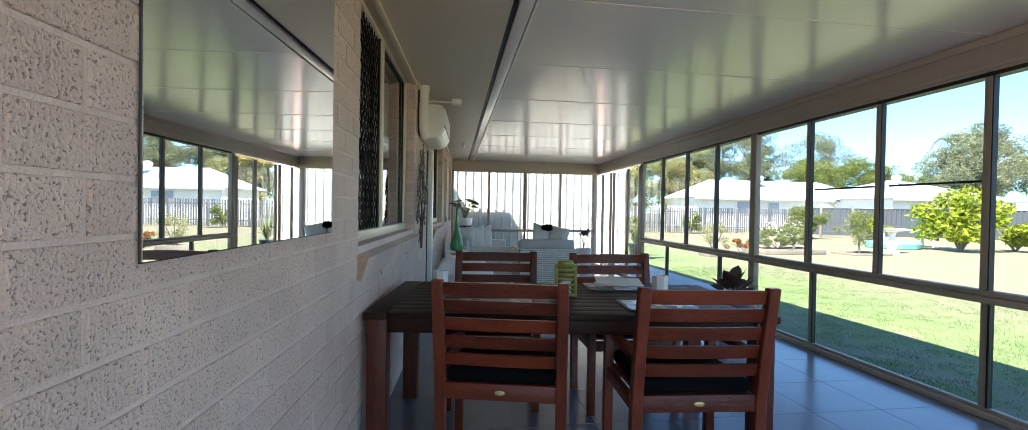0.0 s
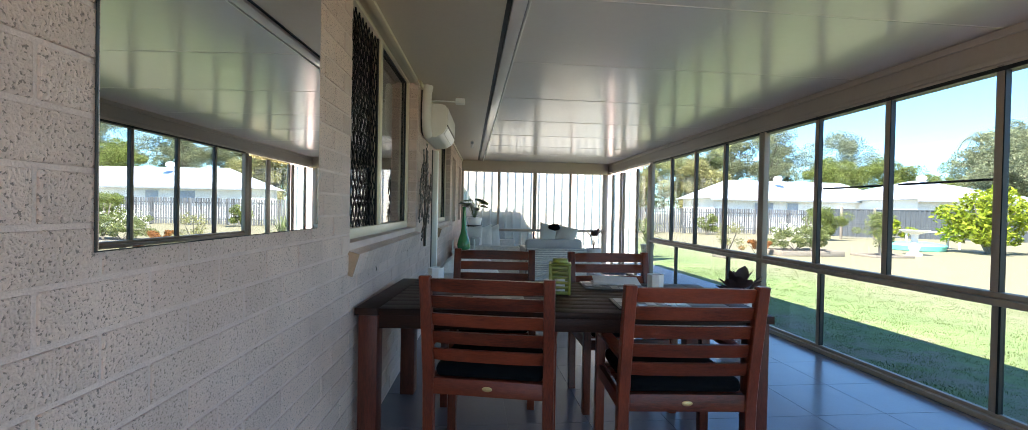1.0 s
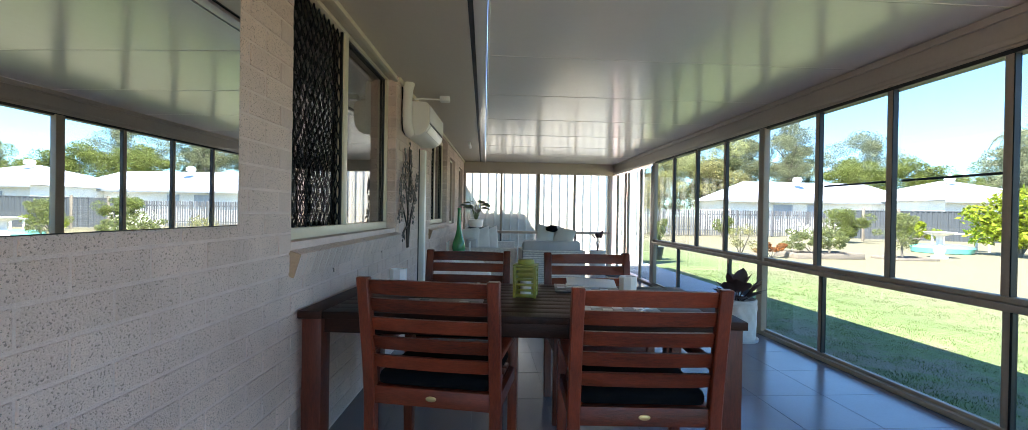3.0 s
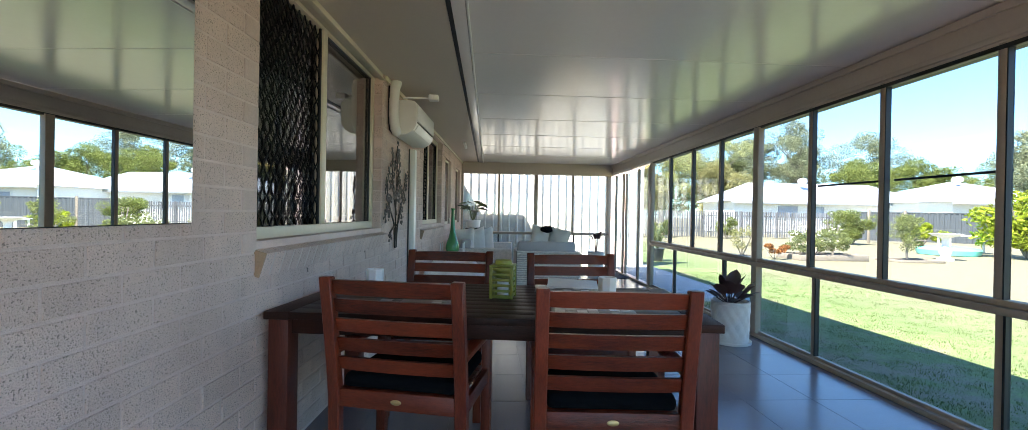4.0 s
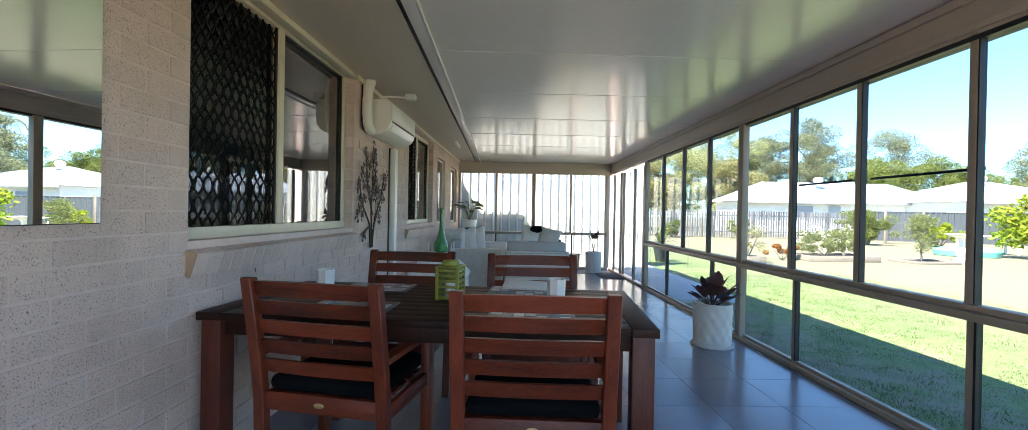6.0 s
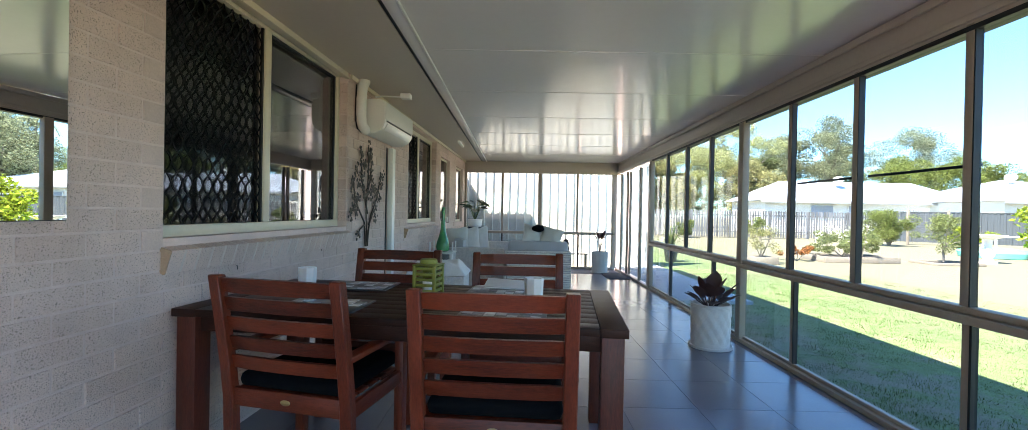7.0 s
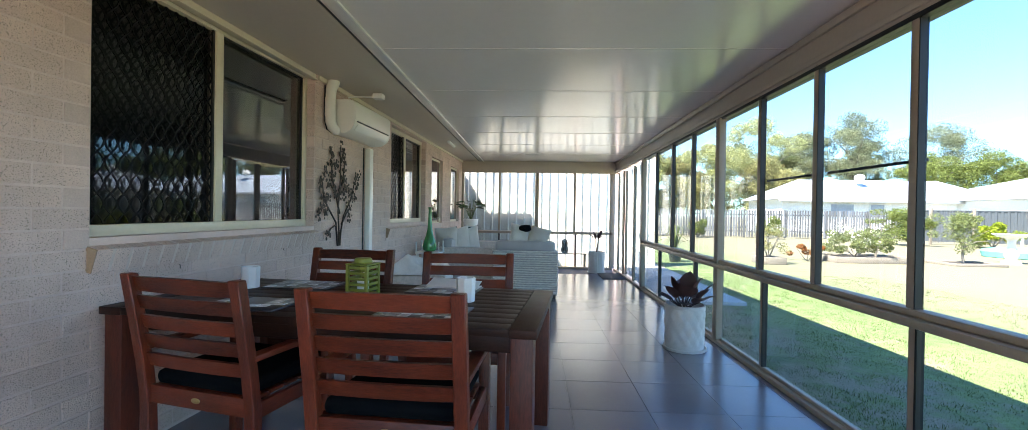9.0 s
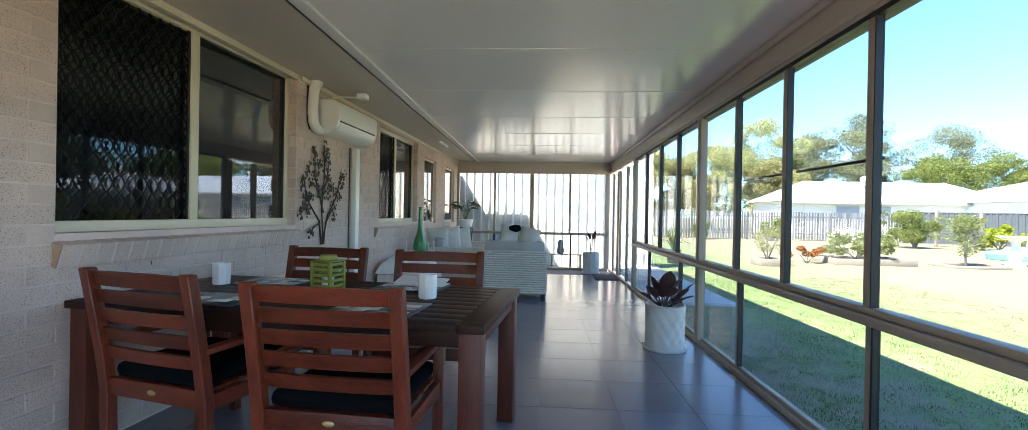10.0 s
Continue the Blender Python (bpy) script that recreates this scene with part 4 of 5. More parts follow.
for v in bm.verts:
    u, w = v.co.x, v.co.y
    heap = 0.10 + 0.10 * math.exp(-((u + 0.55) / 0.5) ** 2) + 0.05 * math.exp(-((u - 0.5) / 0.4) ** 2)
    edge_ = max(0.0, 1 - max(abs(u), abs(w)) ** 6)
    fold = 0.035 * noise.noise(Vector((u * 3.1, w * 2.3, 0.4))) + 0.018 * noise.noise(Vector((u * 8, w * 7, 2.0)))
    v.co = Vector((0.36 * u + 0.02 * noise.noise(Vector((w * 3, u, 5))), 0.26 * w + 0.02 * noise.noise(Vector((u * 3, w, 7))), max(0.004, (heap + fold) * edge_)))
part("fleece", bm, FLEECE, throw)

side = thing("side_table", "small white slatted side table by the wall", "side table", pose(-0.03, 6.52, 0))
part("tabletop", boxed((-0.17, -0.17, 0.595, 0.17, 0.17, 0.62), bevel=0.005), WHITE, side)
for sx in (-0.14, 0.14):
    for sy in (-0.14, 0.14):
        part("leg", boxed((sx - 0.018, sy - 0.018, 0, sx + 0.018, sy + 0.018, 0.594), bevel=0.003), WHITE, side)
for sx in (-0.155, 0.155):
    for sy in (-0.155, 0.155):
        part("rim_post", boxed((sx - 0.009, sy - 0.009, 0.621, sx + 0.009, sy + 0.009, 0.76), bevel=0.003), WHITE, side)
part("shelf", boxed((-0.12, -0.12, 0.2, 0.12, 0.12, 0.22), bevel=0.003), WHITE, side)
GREEN_GLASS = material("green_glazed_glass", (0.02, 0.24, 0.075), 0.08, vary=0.1, coat=0.5)
vase = thing("vase", "tall slender green glass bottle vase", "vase", pose(-0.03, 6.50, 0.621))
part("bottle", lathe([(0.065, 0.0), (0.088, 0.015), (0.098, 0.07), (0.084, 0.14), (0.056, 0.22), (0.036, 0.31), (0.026, 0.45), (0.022, 0.58), (0.028, 0.62), (0.02, 0.62), (0.016, 0.5)], 32), GREEN_GLASS, vase)

stand = thing("plant_stand", "dark wire plant stand near the end window", "plant stand", pose(0.16, 9.25, 0))
part("top_plate", lathe([(0.16, 0.86), (0.165, 0.865), (0.165, 0.88), (0.0, 0.881)], 24), BLACK, stand)
for k in range(3):
    a = k * 2.094 + 0.4
    part("leg", tube(bmesh.new(), [(0.15 * math.cos(a), 0.15 * math.sin(a), 0.862), (0.10 * math.cos(a), 0.10 * math.sin(a), 0.4), (0.19 * math.cos(a), 0.19 * math.sin(a), 0.0)], 0.008), BLACK, stand)
pot3 = thing("potted_plant", "leafy green plant in a white pot on a stand", "plant pot", pose(0.16, 9.25, 0.882))
part("pot", lathe([(0.10, 0), (0.13, 0.01), (0.15, 0.15), (0.145, 0.155), (0.13, 0.14)], 32), CERAMIC, pot3)
part("soil", lathe([(0.13, 0.128), (0.128, 0.132), (0, 0.135)], 20), SOIL, pot3)
bm = bmesh.new()
for k in range(16):
    a = k * 2.4
    r = 0.16 + 0.18 * rnd.random()
    z = 0.34 + 0.20 * rnd.random()
    stem = (r * 0.5 * math.cos(a), r * 0.5 * math.sin(a), z)
    tube(bm, [(0, 0, 0.12), stem], 0.005, 5)
    leaf(bm, stem, (stem[0] + 0.20 * math.cos(a), stem[1] + 0.20 * math.sin(a), z + rnd.uniform(-0.06, 0.06)), 0.08)
part("foliage", bm, LEAF, pot3, "broad dark green leaves")

ornament = thing("garden_ornament", "small brown cactus-like ornament on a low bench outside", "ornament", pose(2.14, 10.6, 0.27))
part("body", lathe([(0.05, 0.0), (0.075, 0.02), (0.085, 0.10), (0.06, 0.16), (0.07, 0.22), (0.05, 0.30), (0.0, 0.33)], 16, lambda a, z: 0.006 * math.cos(7 * a)), SOIL, ornament)
bench = thing("bench", "low thin bench outside the end window", "bench", pose(2.2, 10.6, GZ))
part("bench_top", boxed((-0.3, -0.12, 0.37, 0.45, 0.12, 0.389), bevel=0.004), BEIGE, bench)
for x in (-0.25, 0.4):
    part("leg", boxed((x - 0.02, -0.1, 0.0, x + 0.02, 0.1, 0.369), bevel=0.003), BEIGE, bench)
# ---- garden ----
def fence(name, p0, p1, z0, z1, pitch, width, mat_, label, rails=(0.35, 1.35), gap=True):
    f = thing(name, label, "fence")
    p0, p1 = Vector((*p0, z0)), Vector((*p1, z0))
    along = (p1 - p0)
    n_ = int(along.length / pitch)
    ang = math.atan2(along.y, along.x)
    me = finish("picket", boxed((-width / 2, -0.01, 0.06, width / 2, 0.01, z1 - z0), bevel=0.004), mat_)
    for k in range(n_):
        ob = new("picket", me)
        ob.parent = f
        c = p0 + along * ((k + 0.5) / n_)
        ob.matrix_local = pose(c.x, c.y, c.z + rnd.uniform(-0.015, 0.015), 0, rnd.uniform(-0.6, 0.6), math.degrees(ang))
    for z in rails:
        part("fence_rail", boxed((0, 0.012, z, along.length, 0.05, z + 0.08), bevel=0.005), mat_, f, at=pose(p0.x, p0.y, p0.z, 0, 0, math.degrees(ang)))
    k = 0
    while k * 2.4 < along.length:
        part("fence_post", boxed((-0.05, 0.012, 0, 0.05, 0.11, z1 - z0 + 0.02), bevel=0.006), mat_, f, at=Matrix.Translation(p0 + along.normalized() * k * 2.4) @ pose(0, 0, 0, 0, 0, math.degrees(ang)))
        k += 1
    return f


PALING = material("weathered_paling", (0.135, 0.138, 0.145), 0.85, vary=0.25, scale=3, fine=40, random_vary=0.2, stretch=(4, 4, 1), bump=0.2)
DARKSTEEL = material("dark_grey_steel_fence", (0.06, 0.07, 0.077), 0.55, vary=0.08, scale=2)
fence("paling_fence", (4.5, 28.0), (23.2, 28.0), GZ, 1.55, 0.155, 0.105, PALING, "weathered grey timber paling fence at the back")
df = thing("steel_fence", "dark grey ribbed steel boundary fence", "fence")
p0, p1 = Vector((23.4, 27.8)), Vector((42.0, 17.5))
L = (p1 - p0).length
bm = bmesh.new()
prof, x = [], 0.0
while x < L:
    prof += [(x, 0.0), (x + 0.11, 0.0), (x + 0.14, -0.035), (x + 0.22, -0.035)]
    x += 0.25
vs = [(bm.verts.new((a, b, 0)), bm.verts.new((a, b, 1.75))) for a, b in prof]
for (a, b), (c, d) in zip(vs, vs[1:]):
    bm.faces.new((a, c, d, b))
fm = pose(p0.x, p0.y, GZ, 0, 0, math.degrees(math.atan2(p1.y - p0.y, p1.x - p0.x)))
part("sheet", bm, DARKSTEEL, df, at=fm, smooth=False)
part("top_rail", boxed((0, -0.045, 1.751, L, 0.012, 1.80), bevel=0.004), DARKSTEEL, df, at=fm)

# neighbours' houses
RENDER_W = material("white_render", (0.78, 0.77, 0.74), 0.8, vary=0.04, scale=0.6)
ROOF_W = material("white_roof_sheet", (0.47, 0.53, 0.60), 0.5, vary=0.04, scale=0.4, fine=3)
GUTTER = material("grey_gutter", (0.34, 0.37, 0.40), 0.5, vary=0.06)
GLASS_DARK = material("curtained_window_glass", (0.32, 0.36, 0.42), 0.06, vary=0.1)


def neighbour(name, x0, x1, y0, y1, wall_h, ridge_h, windows, label):
    hs = thing(name, label, "house")
    part("wall", boxed((x0 + 0.5, y0 + 0.5, GZ, x1 - 0.5, y1 - 0.5, wall_h - 0.02)), RENDER_W, hs)
    bm = bmesh.new()
    run = min((y1 - y0) / 2, (x1 - x0) / 2) * 0.98
    e = [bm.verts.new(p) for p in ((x0, y0, wall_h), (x1, y0, wall_h), (x1, y1, wall_h), (x0, y1, wall_h))]
    r = [bm.verts.new((x0 + run, (y0 + y1) / 2, ridge_h)), bm.verts.new((x1 - run, (y0 + y1) / 2, ridge_h))]
    for f in ((e[0], e[1], r[1], r[0]), (e[1], e[2], r[1]), (e[2], e[3], r[0], r[1]), (e[3], e[0], r[0]), (e[3], e[2], e[1], e[0])):
        bm.faces.new(f)
    roof = part("roof", bm, ROOF_W, hs, "white metal hip roof", smooth=False)
    part("gutter", boxed((x0 - 0.06, y0 - 0.12, wall_h - 0.20, x1 + 0.06, y0 - 0.003, wall_h + 0.02), bevel=0.02), GUTTER, roof)
    vent = part("roof_vent", lathe([(0.16, 0.0), (0.16, 0.2), (0.34, 0.28), (0.38, 0.45), (0.30, 0.62), (0, 0.7)], 14), RENDER_W, roof, at=Matrix.Translation((x0 + (x1 - x0) * 0.42, (y0 + y1) / 2 - 1.2, ridge_h - 0.30)))
    for a, b, z0, z1 in windows:
        w_ = part("window", boxed((a - 0.06, y0 + 0.44, z0 - 0.06, b + 0.06, y0 + 0.497, z1 + 0.06), bevel=0.01), RENDER_W, hs)
        part("window_pane", boxed((a, y0 + 0.42, z0, b, y0 + 0.438, z1)), GLASS_DARK, w_)
    return hs


neighbour("neighbour_house", 20.3, 38.0, 36.0, 42.5, 2.55, 4.3, ((24.5, 26.2, 1.3, 2.2), (27.5, 28.5, 1.3, 2.2)), "white rendered house with a white metal roof")
neighbour("neighbour_house", 33.5, 46.0, 30.5, 42.0, 2.6, 4.45, ((36.0, 37.5, 1.2, 2.1),), "white house with a hipped metal roof")


# trees: tapered trunk, limbs, crown of small leaves in clumps
def leaf_cloud(clumps, per, size, rng, flat=0.75):
    """Many small leaves about the clump centres (x, y, z, radius)."""
    verts, faces = [], []
    for cx, cy, cz, r in clumps:
        for _ in range(per):
            a, b = rng.uniform(0, 6.283), math.acos(rng.uniform(-1, 1))
            rr = r * rng.uniform(0.35, 1.0) ** 0.6
            p = Vector((cx + rr * math.sin(b) * math.cos(a), cy + rr * math.sin(b) * math.sin(a), cz + flat * rr * math.cos(b)))
            d1 = Vector((rng.uniform(-1, 1), rng.uniform(-1, 1), rng.uniform(-1, 0.6))).normalized()
            d2 = d1.cross(Vector((rng.uniform(-1, 1), rng.uniform(-1, 1), rng.uniform(-1, 1)))).normalized()
            s = size * rng.uniform(0.6, 1.35)
            k = len(verts)
            verts += [p - d1 * s, p - d2 * s * 0.4, p + d1 * s, p + d2 * s * 0.4]
            faces.append((k, k + 1, k + 2, k + 3))
    return verts, faces


BARK = material("grey_bark", (0.20, 0.17, 0.14), 0.9, vary=0.3, scale=4, bump=0.5, bump_scale=20)


def foliage_material(name, colour):
    """Leaves that reflect and let some light through."""
    m = material(name, colour, 0.8, vary=0.3, scale=0.8, fine=5, random_vary=0.25, island=True, spec=0.08)
    nt = m.node_tree
    b = nt.nodes["Principled BSDF"]
    tr = nt.nodes.new("ShaderNodeBsdfTranslucent")
    nt.links.new(b.inputs["Base Color"].links[0].from_socket, tr.inputs["Color"])
    mx = nt.nodes.new("ShaderNodeMixShader")
    mx.inputs[0].default_value = 0.55
    nt.links.new(b.outputs[0], mx.inputs[1])
    nt.links.new(tr.outputs[0], mx.inputs[2])
    nt.links.new(mx.outputs[0], nt.nodes["Material Output"].inputs["Surface"])
    return m


GUM = foliage_material("gum_leaves", (0.24, 0.26, 0.155))
BRIGHT = foliage_material("bright_leaves", (0.205, 0.245, 0.075))
DEEP = foliage_material("deep_leaves", (0.16, 0.195, 0.085))
PALE = foliage_material("pale_yellow_green_leaves", (0.40, 0.41, 0.19))
YELLOW = foliage_material("yellow_green_leaves", (0.30, 0.36, 0.04))
GOLD = foliage_material("golden_leaves", (0.33, 0.31, 0.14))


def tree(name, x, y, height, spread, mat_, label, seed, clumps=26, per=130, size=0.22, low=0.35, category="tree"):
    rng = random.Random(seed)
    tr = thing(name, label, category, pose(x, y, GZ))
    bm = bmesh.new()
    top = height * (low + 0.12)
    tube(bm, [(0, 0, -0.1), (0.03 * height * rng.uniform(-1, 1), 0.02 * height, top * 0.5), (0.04 * height * rng.uniform(-1, 1), 0, top)], [0.028 * height, 0.021 * height, 0.014 * height], 8)
    cl = []
    limbs = 7
    for k in range(limbs):
        a = 2 * math.pi * k / limbs + rng.uniform(-0.4, 0.4)
        r = spread * rng.uniform(0.35, 0.8)
        z = height * rng.uniform(low + 0.15, 0.86)
        tube(bm, [(0, 0, top * rng.uniform(0.7, 1.0)), (r * 0.5 * math.cos(a), r * 0.5 * math.sin(a), (top + z) / 2 + 0.03 * height), (r * math.cos(a), r * math.sin(a), z)], [0.011 * height, 0.007 * height, 0.003 * height], 6)
    part("trunk", bm, BARK, tr)
    for _ in range(clumps):
        a = rng.uniform(0, 6.283)
        u = rng.random()
        z = height * (low + (1 - low) * u)
        r = spread * rng.uniform(0.15, 0.95) * math.sqrt(max(0.05, 1 - (2 * u - 0.85) ** 2 * 0.8))
        cl.append((r * math.cos(a), r * math.sin(a), z * 0.96, spread * rng.uniform(0.18, 0.34)))
    v, f = leaf_cloud(cl, per, size, rng)
    me = bpy.data.meshes.new("crown")
    me.from_pydata(v, [], f)
    me.materials.append(mat_)
    cr = new("crown", me)
    cr.parent = tr
    return tr


for k, (x, y, h_, s, m_, lab) in enumerate((
        (39, 55, 13.4, 5.2, GUM, "tall grey-green gum tree behind the houses"), (34, 57, 11.5, 4.6, GUM, "tall grey-green gum tree behind the houses"), (27, 54, 12.6, 5.0, PALE, "tall pale green tree behind the houses"),
        (53, 60, 12.9, 5.6, GUM, "open crowned gum tree against the sky"), (44, 52, 8.2, 4.6, BRIGHT, "rounded bright green tree behind the roofs"), (50, 50, 8.0, 4.6, BRIGHT, "rounded bright green tree behind the roofs"),
        (57, 46, 8.6, 4.5, BRIGHT, "rounded bright green tree behind the roofs"), (20, 50, 9.0, 3.8, PALE, "pale yellow-green tree behind the fence"), (15.5, 46, 7.0, 3.2, GOLD, "golden leafed tree behind the fence"),
        (25, 47, 7.0, 3.5, GOLD, "golden leafed tree behind the fence"), (31, 56, 8.5, 4.0, DEEP, "dark green tree behind the houses"), (43, 60, 10.0, 3.6, DEEP, "dark green tree behind the houses"),
        (46, 34, 8.8, 4.6, GUM, "large shady tree beside the neighbour's house"), (53, 33, 8.0, 4.4, DEEP, "large shady tree beside the steel fence"), (59, 44, 12.2, 4.0, GUM, "tall gum tree beside the houses"),
        (11.0, 44, 8.0, 3.6, PALE, "pale leafy tree behind the fence"), (6.5, 40, 8.5, 4.0, DEEP, "leafy green tree behind the fence"), (62, 30, 8.5, 5.0, GUM, "large shady tree past the steel fence"),
        (54, 18, 8.5, 5.0, DEEP, "large shady tree past the steel fence"), (50, 8, 8.0, 5.0, GUM, "large shady tree past the steel fence"), (50, -4, 9.0, 5.5, DEEP, "large shady tree past the lawn"), (48, -18, 9.0, 5.5, BRIGHT, "large shady tree past the lawn"))):
    tree("tree", x, y, h_, s, m_, lab, 100 + k, low=0.42 if m_ is GUM else 0.22, clumps=34 if m_ is GUM else 38, per=980, size=0.095)

# palm against the sky
palm = thing("palm", "tall thin palm behind the houses", "palm", pose(57, 45, GZ))
part("trunk", tube(bmesh.new(), [(0, 0, 0), (0.1, 0, 5), (0, 0, 10.2)], [0.2, 0.15, 0.12], 8), BARK, palm)
prng = random.Random(6)
for k in range(13):
    a = k * 2.4
    r, up = prng.uniform(1.6, 2.3), prng.uniform(0.2, 1.2)
    bm = bmesh.new()
    spine = [Vector((r * u * math.cos(a), r * u * math.sin(a), 10.2 + up * math.sin(u * 2.2) * 1.2 - 1.6 * u ** 3)) for u in (0, 0.2, 0.4, 0.6, 0.8, 1.0)]
    tube(bm, spine, 0.03, 5)
    for u in range(22):
        t_ = u / 22 * 4.99
        i_ = int(t_)
        c = spine[i_].lerp(spine[i_ + 1], t_ - i_)
        for sg in (-1, 1):
            d_ = Vector((-math.sin(a) * sg, math.cos(a) * sg, -0.7)) * 0.55 + Vector((math.cos(a), math.sin(a), 0)) * 0.25
            vs = [bm.verts.new(p) for p in (c, c + d_ * 0.5 + Vector((0.03, 0, 0.03)), c + d_, c + d_ * 0.5 - Vector((0.03, 0, 0.03)))]
            bm.faces.new(vs)
    part("frond", bm, GUM, palm)

# garden beds, shrubs
SLEEPER = material("grey_timber_sleeper", (0.23, 0.19, 0.15), 0.9, vary=0.3, scale=4, fine=40, bump=0.4, stretch=(1, 8, 8))


def bed(x0, x1, y0, y1, h_, label):
    b = thing("garden_bed", label, "garden bed", pose((x0 + x1) / 2, (y0 + y1) / 2, GZ))
    a, c = (x1 - x0) / 2, (y1 - y0) / 2
    part("sleeper", boxed((-a, -c, 0, a, -c + 0.07, h_), bevel=0.01), SLEEPER, b)
    part("sleeper", boxed((-a, c - 0.07, 0, a, c, h_), bevel=0.01), SLEEPER, b)
    part("sleeper", boxed((-a, -c + 0.071, 0, -a + 0.07, c - 0.071, h_), bevel=0.01), SLEEPER, b)
    part("sleeper", boxed((a - 0.07, -c + 0.071, 0, a, c - 0.071, h_), bevel=0.01), SLEEPER, b)
    part("soil", boxed((-a + 0.071, -c + 0.071, 0, a - 0.071, c - 0.071, h_ - 0.04)), SOIL, b)


bed(7.6, 8.25, 12.65, 13.3, 0.20, "square timber sleeper garden bed on the lawn")
bed(10.1, 12.3, 13.5, 14.7, 0.18, "long timber sleeper garden bed on the lawn")
bed(13.1, 14.5, 13.2, 14.2, 0.08, "low timber edged bed round a small tree")


def shrub(x, y, w, h_, mat_, label, seed, base=GZ, n_=14, per=110, size=0.06, category="shrub"):
    per, size = int(per * 2.4), size * 0.6
    rng = random.Random(seed)
    s = thing("shrub", label, category, pose(x, y, base))
    bm = bmesh.new()
    for k in range(6):
        a = k * 1.05 + rng.uniform(-0.3, 0.3)
        tube(bm, [(0, 0, -0.02), (w * 0.2 * math.cos(a), w * 0.2 * math.sin(a), h_ * 0.4), (w * 0.36 * math.cos(a), w * 0.36 * math.sin(a), h_ * 0.75)], [0.02 * h_, 0.014 * h_, 0.006 * h_], 5)
    part("stems", bm, BARK, s)
    cl = [(w * 0.42 * rng.uniform(-1, 1), w * 0.42 * rng.uniform(-1, 1), h_ * rng.uniform(0.25, 0.9), min(w, h_) * rng.uniform(0.16, 0.28)) for _ in range(n_)]
    v, f = leaf_cloud(cl, per, size, rng)
    me = bpy.data.meshes.new("leaves")
    me.from_pydata(v, [], f)
    me.materials.append(mat_)
    o = new("leaves", me)
    o.parent = s
    return s


FLOWER = foliage_material("white_flowers", (0.75, 0.74, 0.55))
RUST = foliage_material("rusty_leaves", (0.38, 0.16, 0.06))
shrub(7.92, 12.98, 0.8, 0.9, GOLD, "sparse yellowing shrub in a garden bed", 1, GZ + 0.16, 12, 60, 0.04)
GOLDGREEN = foliage_material("pale_green_leaves", (0.22, 0.25, 0.10))
fl = shrub(11.0, 14.1, 1.9, 0.75, GOLDGREEN, "spreading shrub with white flowers in a garden bed", 2, GZ + 0.16, 34, 130, 0.045)
v, f = leaf_cloud([(random.Random(9).uniform(-0.1, 0.1) + 0.75 * math.cos(k * 2.4) * (k / 18) ** 0.5, 0.75 * math.sin(k * 2.4) * (k / 18) ** 0.5, 0.62 + 0.22 * math.cos(k), 0.2) for k in range(18)], 16, 0.045, random.Random(4))
me = bpy.data.meshes.new("flowers")
me.from_pydata(v, [], f)
me.materials.append(FLOWER)
o = new("flowers", me)
o.parent = fl
o["label"] = "white flowers"
shrub(11.75, 14.3, 0.55, 1.5, GOLDGREEN, "upright sparse shrub in a garden bed", 12, GZ + 0.16, 14, 60, 0.045)
shrub(9.5, 13.9, 0.9, 0.5, RUST, "low rust coloured shrub on the lawn", 3, GZ, 10, 60, 0.06)
tree("small_tree", 13.75, 13.7, 1.5, 0.72, GOLDGREEN, "small round-crowned ornamental tree", 41, 24, 240, 0.026, 0.26)
shrub(19.3, 22.5, 1.5, 1.75, BRIGHT, "dense green bush by the fence", 5, GZ, 42, 190, 0.06)
shrub(14.8, 26.6, 1.2, 1.3, BRIGHT, "green bush in front of the paling fence", 6, GZ, 12, 90, 0.09)
shrub(11.0, 27.0, 1.0, 1.1, BRIGHT, "green bush in front of the paling fence", 16, GZ, 12, 90, 0.09)
shrub(22.6, 22.0, 1.6, 1.2, YELLOW, "yellow-green bush by the trellis", 7, GZ, 14, 90, 0.10)
shrub(19.6, 15.1, 2.2, 2.5, YELLOW, "large yellow-green leafed shrub on the lawn", 8, GZ, 22, 70, 0.17)
shrub(22.0, 15.0, 1.6, 1.3, YELLOW, "yellow-green leafed shrub on the lawn", 18, GZ, 14, 70, 0.14)
shrub(26.5, 13.0, 3.5, 3.2, BRIGHT, "broad green shrub at the side of the lawn", 19, GZ, 26, 110, 0.16)
shrub(30.0, 6.0, 4.0, 3.0, DEEP, "broad green shrub at the side of the lawn", 20, GZ, 26, 110, 0.16)
shrub(30.0, -3.0, 4.0, 3.0, BRIGHT, "broad green shrub at the side of the lawn", 21, GZ, 26, 110, 0.16)
rng_strap = random.Random(22)
strappy = thing("strappy_plant", "strappy pale green plant in a grey pot by the path", "plant", pose(5.35, 12.9, GZ + 0.34))
bm = bmesh.new()
for k in range(26):
    a, r, up = k * 2.4, rng_strap.uniform(0.25, 0.55), rng_strap.uniform(0.25, 0.75)
    mid = (0.45 * r * math.cos(a), 0.45 * r * math.sin(a), up)
    leaf(bm, (0, 0, 0), mid, 0.022)
    leaf(bm, (mid[0] * 0.9, mid[1] * 0.9, up * 0.93), (r * math.cos(a), r * math.sin(a), up * rng_strap.uniform(0.6, 1.0)), 0.02)
